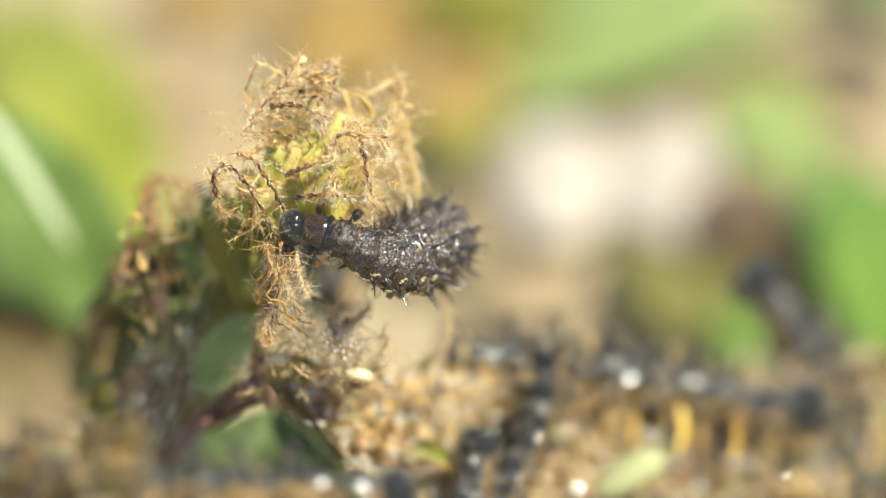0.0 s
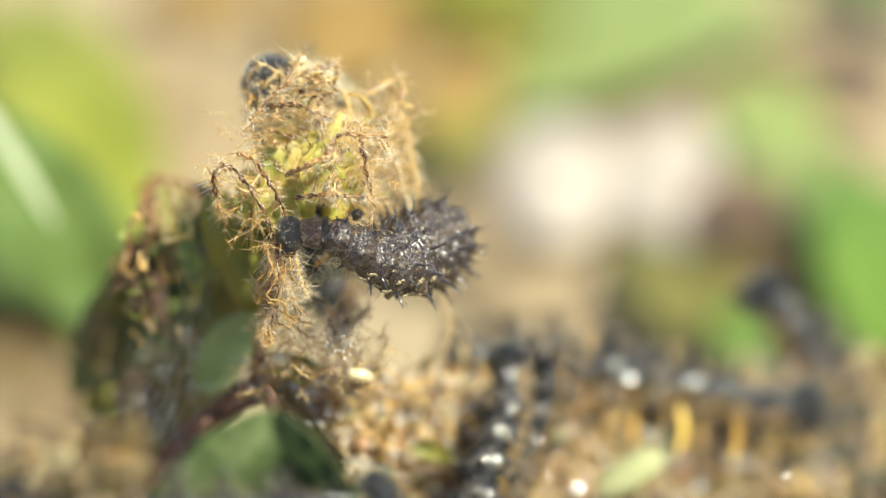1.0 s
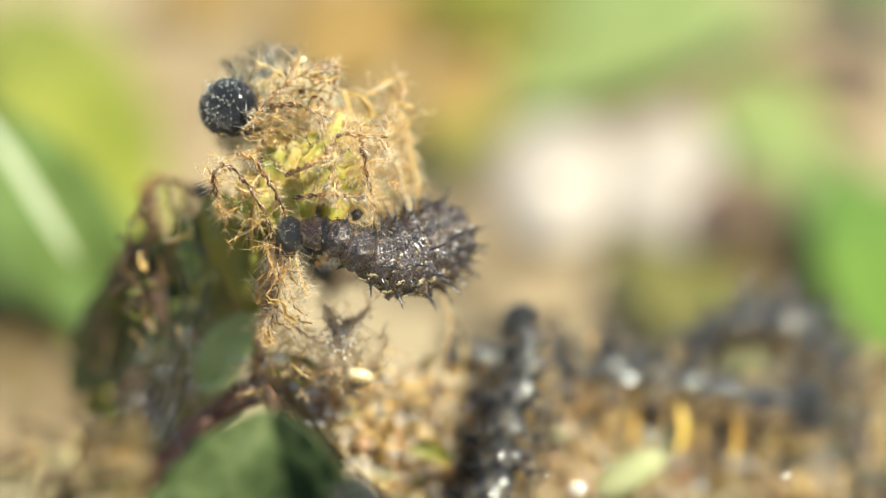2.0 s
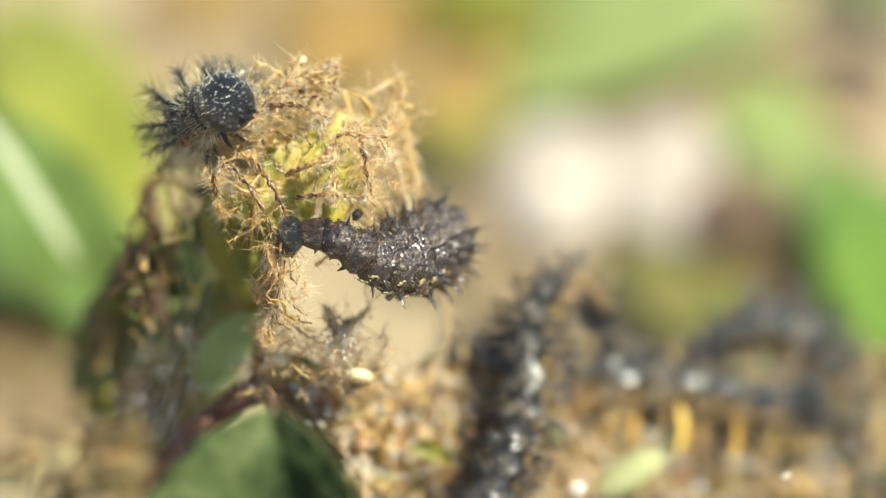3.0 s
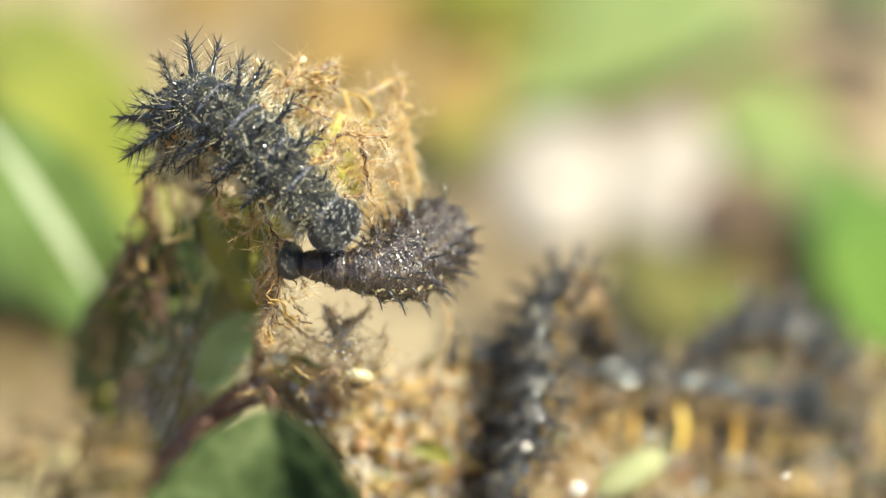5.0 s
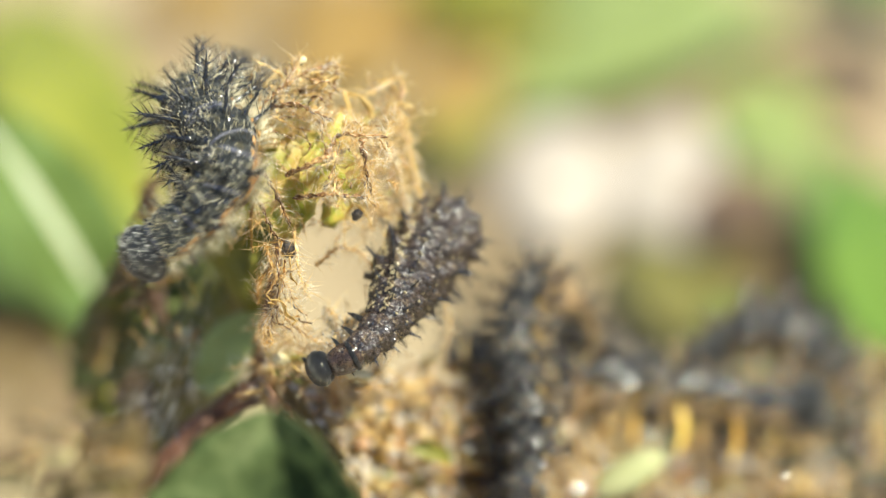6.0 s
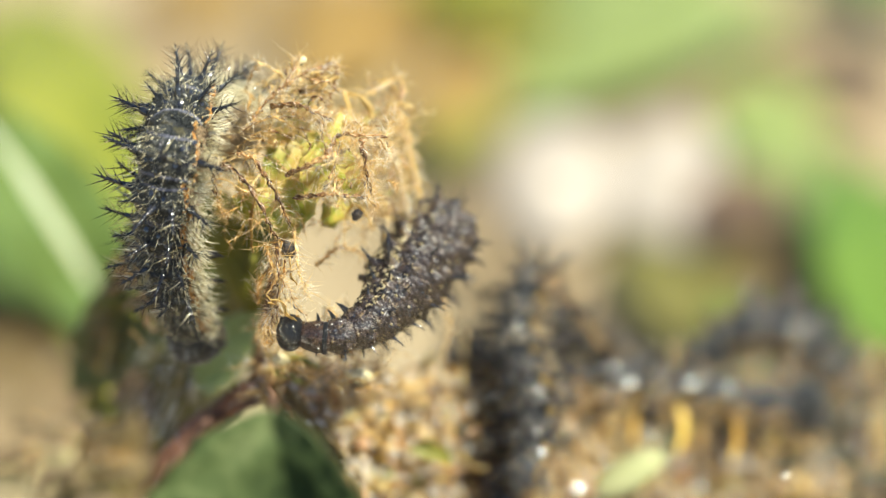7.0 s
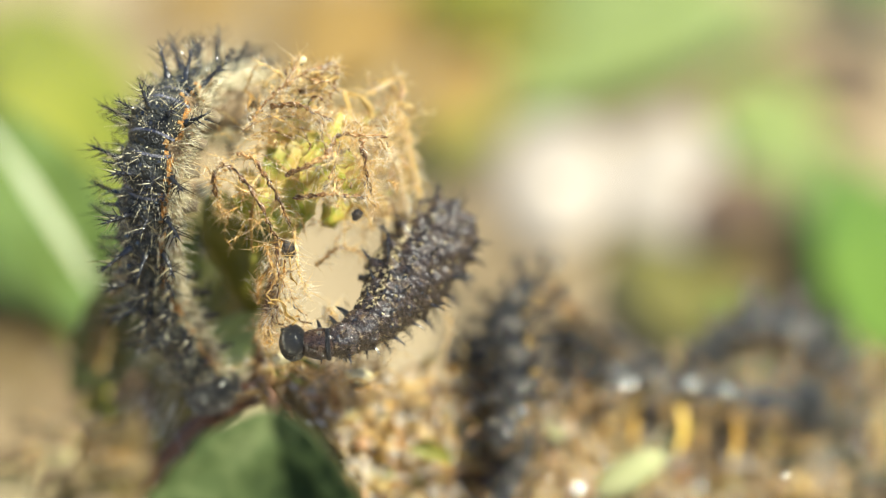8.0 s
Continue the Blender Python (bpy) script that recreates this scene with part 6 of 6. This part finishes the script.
    c.lies(6.5, (-0.55, 0.5, -0.65), (-9.88, 5.76, 17), (-11.32, 7.35, 11), (-12.83, 7.88, 6), (-12.78, 7.16, 2.5), (-12.57, 5.53, 0), (-12.95, 3.63, -0.3), (-13.47, 1.23, 0), (-14.69, -1.34, 3))
    c.lies(6.8, up, (-10.32, 6.70, 16), (-11.76, 6.24, 9), (-12.70, 7.33, 4), (-13.11, 6.43, 0), (-13.50, 3.63, 0), (-13.82, 0.33, 2), (-13.87, -3.65, 6))
    c.lies(7.0, up, (-10.32, 6.86, 16), (-11.61, 6.39, 9), (-13.37, 7.48, 4), (-13.98, 6.43, 0), (-14.52, 3.63, 0), (-14.54, -0.27, 3), (-13.52, -4.90, 7))
    up = (-0.85, 0.3, -0.45)
    c.lies(7.4, up, (-9.96, 7.15, 15), (-11.41, 6.67, 8), (-13.22, 7.48, 4), (-14.37, 6.43, 0), (-14.97, 3.33, 0), (-15.35, -0.58, 4), (-15.74, -5.23, 8))
    c.lies(7.6, up, (-9.61, 6.11, 14.8), (-11.26, 6.83, 8.8), (-13.07, 7.48, 4.8), (-14.52, 6.73, 0.8), (-15.24, 3.34, 1.8), (-15.87, -1.19, 5.8), (-16.67, -6.15, 8.8))
    c.lies(7.8, up, (-8.88, 7.03, 14.5), (-10.62, 7.76, 10.5), (-12.67, 8.29, 8), (-14.60, 6.80, 2.5), (-15.32, 3.37, 3), (-15.40, -1.83, 7), (-13.30, -7.45, 9))
    c.lies(8.0, up, (-8.54, 6.75, 13.5), (-10.30, 7.76, 10.5), (-12.52, 8.20, 8), (-14.75, 6.80, 2.5), (-15.51, 3.07, 3), (-15.24, -2.45, 7), (-12.68, -7.76, 9))

    c, back = riser, (-0.72, 0.15, -0.62)
    c.lies(0.0, back, (0.49, -25.21, 10.1), (1.12, -17.53, 11.8), (1.47, -14.44, 12.6), (2.02, -10.85, 13.4))
    c.lies(0.4, back, (0.69, -22.10, 10.1), (1.47, -15.02, 11.8), (2.06, -11.92, 12.6), (3.04, -8.99, 14.3))
    c.lies(0.8, back, (0.68, -20.54, 10.1), (2.25, -13.18, 12.6), (3.19, -10.06, 13.4), (3.21, -6.63, 15.1))
    c.lies(1.2, back, (0.68, -19.91, 10.1), (2.72, -12.55, 12.6), (4.15, -8.83, 14.3), (3.84, -5.75, 15.1))
    c.lies(1.6, back, (0.68, -19.29, 10.1), (3.03, -12.55, 12.6), (4.63, -8.51, 14.3), (3.85, -4.75, 16))
    c.lies(2.8, back, (1.13, -17.42, 10.1), (3.80, -12.24, 12.6), (4.92, -8.20, 14.3), (4.78, -4.75, 16), (5.94, -2.38, 18.5), (7.74, -2.88, 20), (7.77, -3.86, 21))
    c.lies(3.2, back, (1.13, -15.86, 10.1), (3.64, -11.92, 12.6), (4.92, -8.20, 14.3), (5.10, -4.75, 16), (7.75, -2.39, 20.2), (9.46, -4.06, 23.5))
    c.lies(3.6, back, (1.13, -15.24, 10.1), (3.64, -11.61, 12.6), (5.08, -7.88, 14.3), (5.26, -4.59, 16), (7.91, -2.55, 20.2), (9.50, -4.94, 23.5))
    c.lies(4.0, back, (1.44, -14.97, 10.9), (3.96, -11.29, 12.6), (5.24, -7.56, 14.3), (5.75, -4.12, 16.8), (8.58, -2.89, 21), (9.66, -6.69, 24.4))
    c.lies(4.6, back, (2.06, -14.97, 10.9), (4.27, -11.61, 12.6), (5.55, -7.56, 14.3), (5.91, -3.80, 16.8), (8.25, -2.89, 21), (9.33, -7.35, 24.4))
    c.lies(5.8, back, (3.63, -15.02, 11.8), (4.91, -11.33, 13.4), (4.46, -6.63, 15.1), (5.62, -2.70, 18.5), (7.79, -3.22, 21.8), (8.67, -7.51, 24.4))
    c.lies(6.2, back, (3.95, -15.02, 11.8), (5.22, -10.69, 13.4), (4.31, -5.70, 16), (5.15, -2.38, 19.3), (7.32, -4.21, 22.7), (8.67, -7.91, 24.4))
    c.lies(7.0, back, (3.63, -15.02, 11.8), (5.24, -10.10, 14.3), (4.32, -5.40, 16.8), (5.49, -2.39, 20.2), (8.32, -5.53, 23.5), (10.51, -7.54, 25.2))
    c.lies(7.5, back, (3.32, -13.77, 11.8), (4.76, -8.83, 14.3), (4.00, -4.76, 16.8), (5.65, -2.72, 20.2), (8.97, -6.18, 23.5), (11.99, -9.18, 25.2))
    c.lies(8.0, back, (2.70, -12.24, 12.6), (4.30, -8.22, 15.1), (4.00, -4.45, 17.6), (5.98, -3.21, 21), (9.32, -6.53, 24.4), (12.32, -10.00, 25.2))

    c, back = striped, (-0.8, 0.0, -0.5)
    c.lies(0.0, back, (5.14, -3.80, 16.8), (6.10, -6.68, 16.8), (5.29, -10.17, 16.2), (3.52, -13.60, 14.8), (2.08, -17.00, 13.4), (-0.44, -23.75, 11.2))
    c.lies(1.2, back, (5.30, -4.76, 16.8), (6.10, -7.31, 16.8), (5.29, -10.48, 16.2), (3.52, -13.92, 14.8), (2.08, -17.32, 13.4), (-0.44, -24.06, 11.2))
    c.lies(3.0, back, (4.49, -7.29, 17.4), (5.12, -10.15, 16.8), (3.99, -13.00, 16.2), (2.38, -16.44, 14.8), (1.10, -19.83, 13.4), (-1.43, -26.58, 11.2))
    c.lies(8.0, back, (4.17, -7.61, 17.4), (4.96, -10.47, 16.8), (3.83, -13.32, 16.2), (2.06, -16.44, 14.8), (0.78, -19.83, 13.4), (-1.74, -26.58, 11.2))

    c, back = leaving, (0.0, 0.9, 0.35)
    c.lies(0.0, back, (-17.28, -12.10, -20), (-13.45, -12.48, -19.16), (-9.87, -12.46, -18.38), (-6.27, -12.22, -17.6), (-2.36, -12.26, -16.76))
    c.lies(0.5, back, (-17.28, -12.79, -20), (-13.45, -13.12, -19.16), (-9.87, -13.02, -18.38), (-6.27, -12.73, -17.6), (-2.92, -12.26, -16.88))
    c.lies(1.0, back, (-17.28, -13.62, -20), (-13.45, -13.95, -19.16), (-9.87, -13.72, -18.38), (-6.27, -13.34, -17.6), (-3.20, -12.26, -16.94))
    c.lies(1.7, back, (-17.28, -14.87, -20), (-13.45, -15.06, -19.16), (-9.87, -14.83, -18.38), (-6.54, -14.32, -17.66), (-4.04, -12.25, -17.12))
    c.lies(2.8, back, (-17.28, -16.81, -20), (-13.45, -16.87, -19.16), (-9.87, -16.64, -18.38), (-6.54, -16.13, -17.66), (-4.59, -13.64, -17.24))
    c.lies(8.0, back, (-17.28, -17.36, -20), (-13.45, -17.42, -19.16), (-9.87, -17.20, -18.38), (-6.54, -16.69, -17.66), (-4.59, -14.20, -17.24))

    c, back = lying, (0.1, 1.0, -0.15)
    c.lies(0.0, back, (7.07, -7.34, 23.8), (10.71, -7.85, 24.6), (14.69, -8.53, 25.4), (18.37, -9.28, 26.3), (21.34, -9.22, 26.3))
    c.lies(4.0, back, (7.07, -7.43, 23.8), (10.71, -7.95, 24.6), (14.69, -8.46, 25.4), (18.37, -9.15, 26.3), (21.34, -9.05, 26.3))
    c.lies(8.0, back, (7.07, -7.56, 23.8), (10.71, -8.18, 24.6), (14.69, -8.69, 25.4), (18.37, -9.28, 26.3), (21.34, -9.22, 26.3))

    c, back = arched, (0.5, 0.7, -0.4)
    c.lies(0.0, back, (24.30, -16.59, 34.1), (23.62, -12.18, 34.1), (22.26, -7.41, 34.1), (20.56, -4.36, 34.1), (18.87, -1.98, 34.1))
    c.lies(0.8, back, (24.30, -16.59, 34.1), (23.62, -12.18, 34.1), (22.26, -7.41, 34.1), (20.73, -4.36, 34.1), (19.21, -2.32, 34.1))
    c.lies(1.2, back, (24.30, -16.59, 34.1), (23.62, -12.18, 34.1), (22.60, -7.41, 34.1), (20.84, -4.68, 33.2), (18.13, -3.33, 33.2))
    c.lies(1.6, back, (24.30, -16.59, 34.1), (23.62, -12.18, 34.1), (22.77, -7.75, 34.1), (21.01, -5.02, 33.2), (17.46, -4.34, 33.2), (14.58, -5.36, 33.2))
    c.lies(2.8, back, (24.30, -16.59, 34.1), (23.62, -12.18, 34.1), (22.77, -7.75, 34.1), (20.84, -5.09, 33.2), (17.79, -4.81, 33.2), (15.60, -6.54, 33.2))
    c.lies(5.0, back, (24.30, -16.59, 34.1), (23.62, -12.18, 34.1), (22.77, -7.75, 34.1), (20.84, -5.19, 33.2), (17.79, -4.95, 33.2), (15.43, -6.71, 33.2))
    c.lies(8.0, back, (24.30, -16.59, 34.1), (23.62, -12.18, 34.1), (22.77, -7.92, 34.1), (20.84, -5.29, 33.2), (17.86, -4.95, 33.2), (15.60, -6.78, 33.2))

    c, back = resting, (0.5, 0.4, -0.7)
    c.lies(0.0, back, (25.15, -17.39, 36.1), (26.00, -14.32, 36.1), (26.17, -10.90, 36.1), (25.83, -8.51, 36.1))
    c.lies(8.0, back, (25.15, -17.39, 36.1), (26.00, -14.38, 36.1), (26.17, -11.07, 36.1), (25.76, -8.68, 36.1))

    # the pale blade sways along its length
    home = pale_blade.location.copy()
    along = (at((-20.77, -3.46, 43)) - at((-29.02, 9.32, 38))).normalized()
    sway = ((0.0, -2.6, 0.6), (0.5, -3.4, 0.5), (1.0, -4.4, 0.5), (1.5, -2.6, 0.2), (2.3, -2.2, 0.0), (3.5, -1.8, 0.0), (4.5, 0.0, 0.0), (6.0, 0.4, 0.0), (8.0, 0.2, 0.0))
    walk(pale_blade, [(t, Matrix.Translation(home + along * d * MM + UP * u * MM)) for t, d, u in sway])

    for c in (brown, climber, riser, striped, leaving, lying, arched, resting):
        c.settle()


motions()
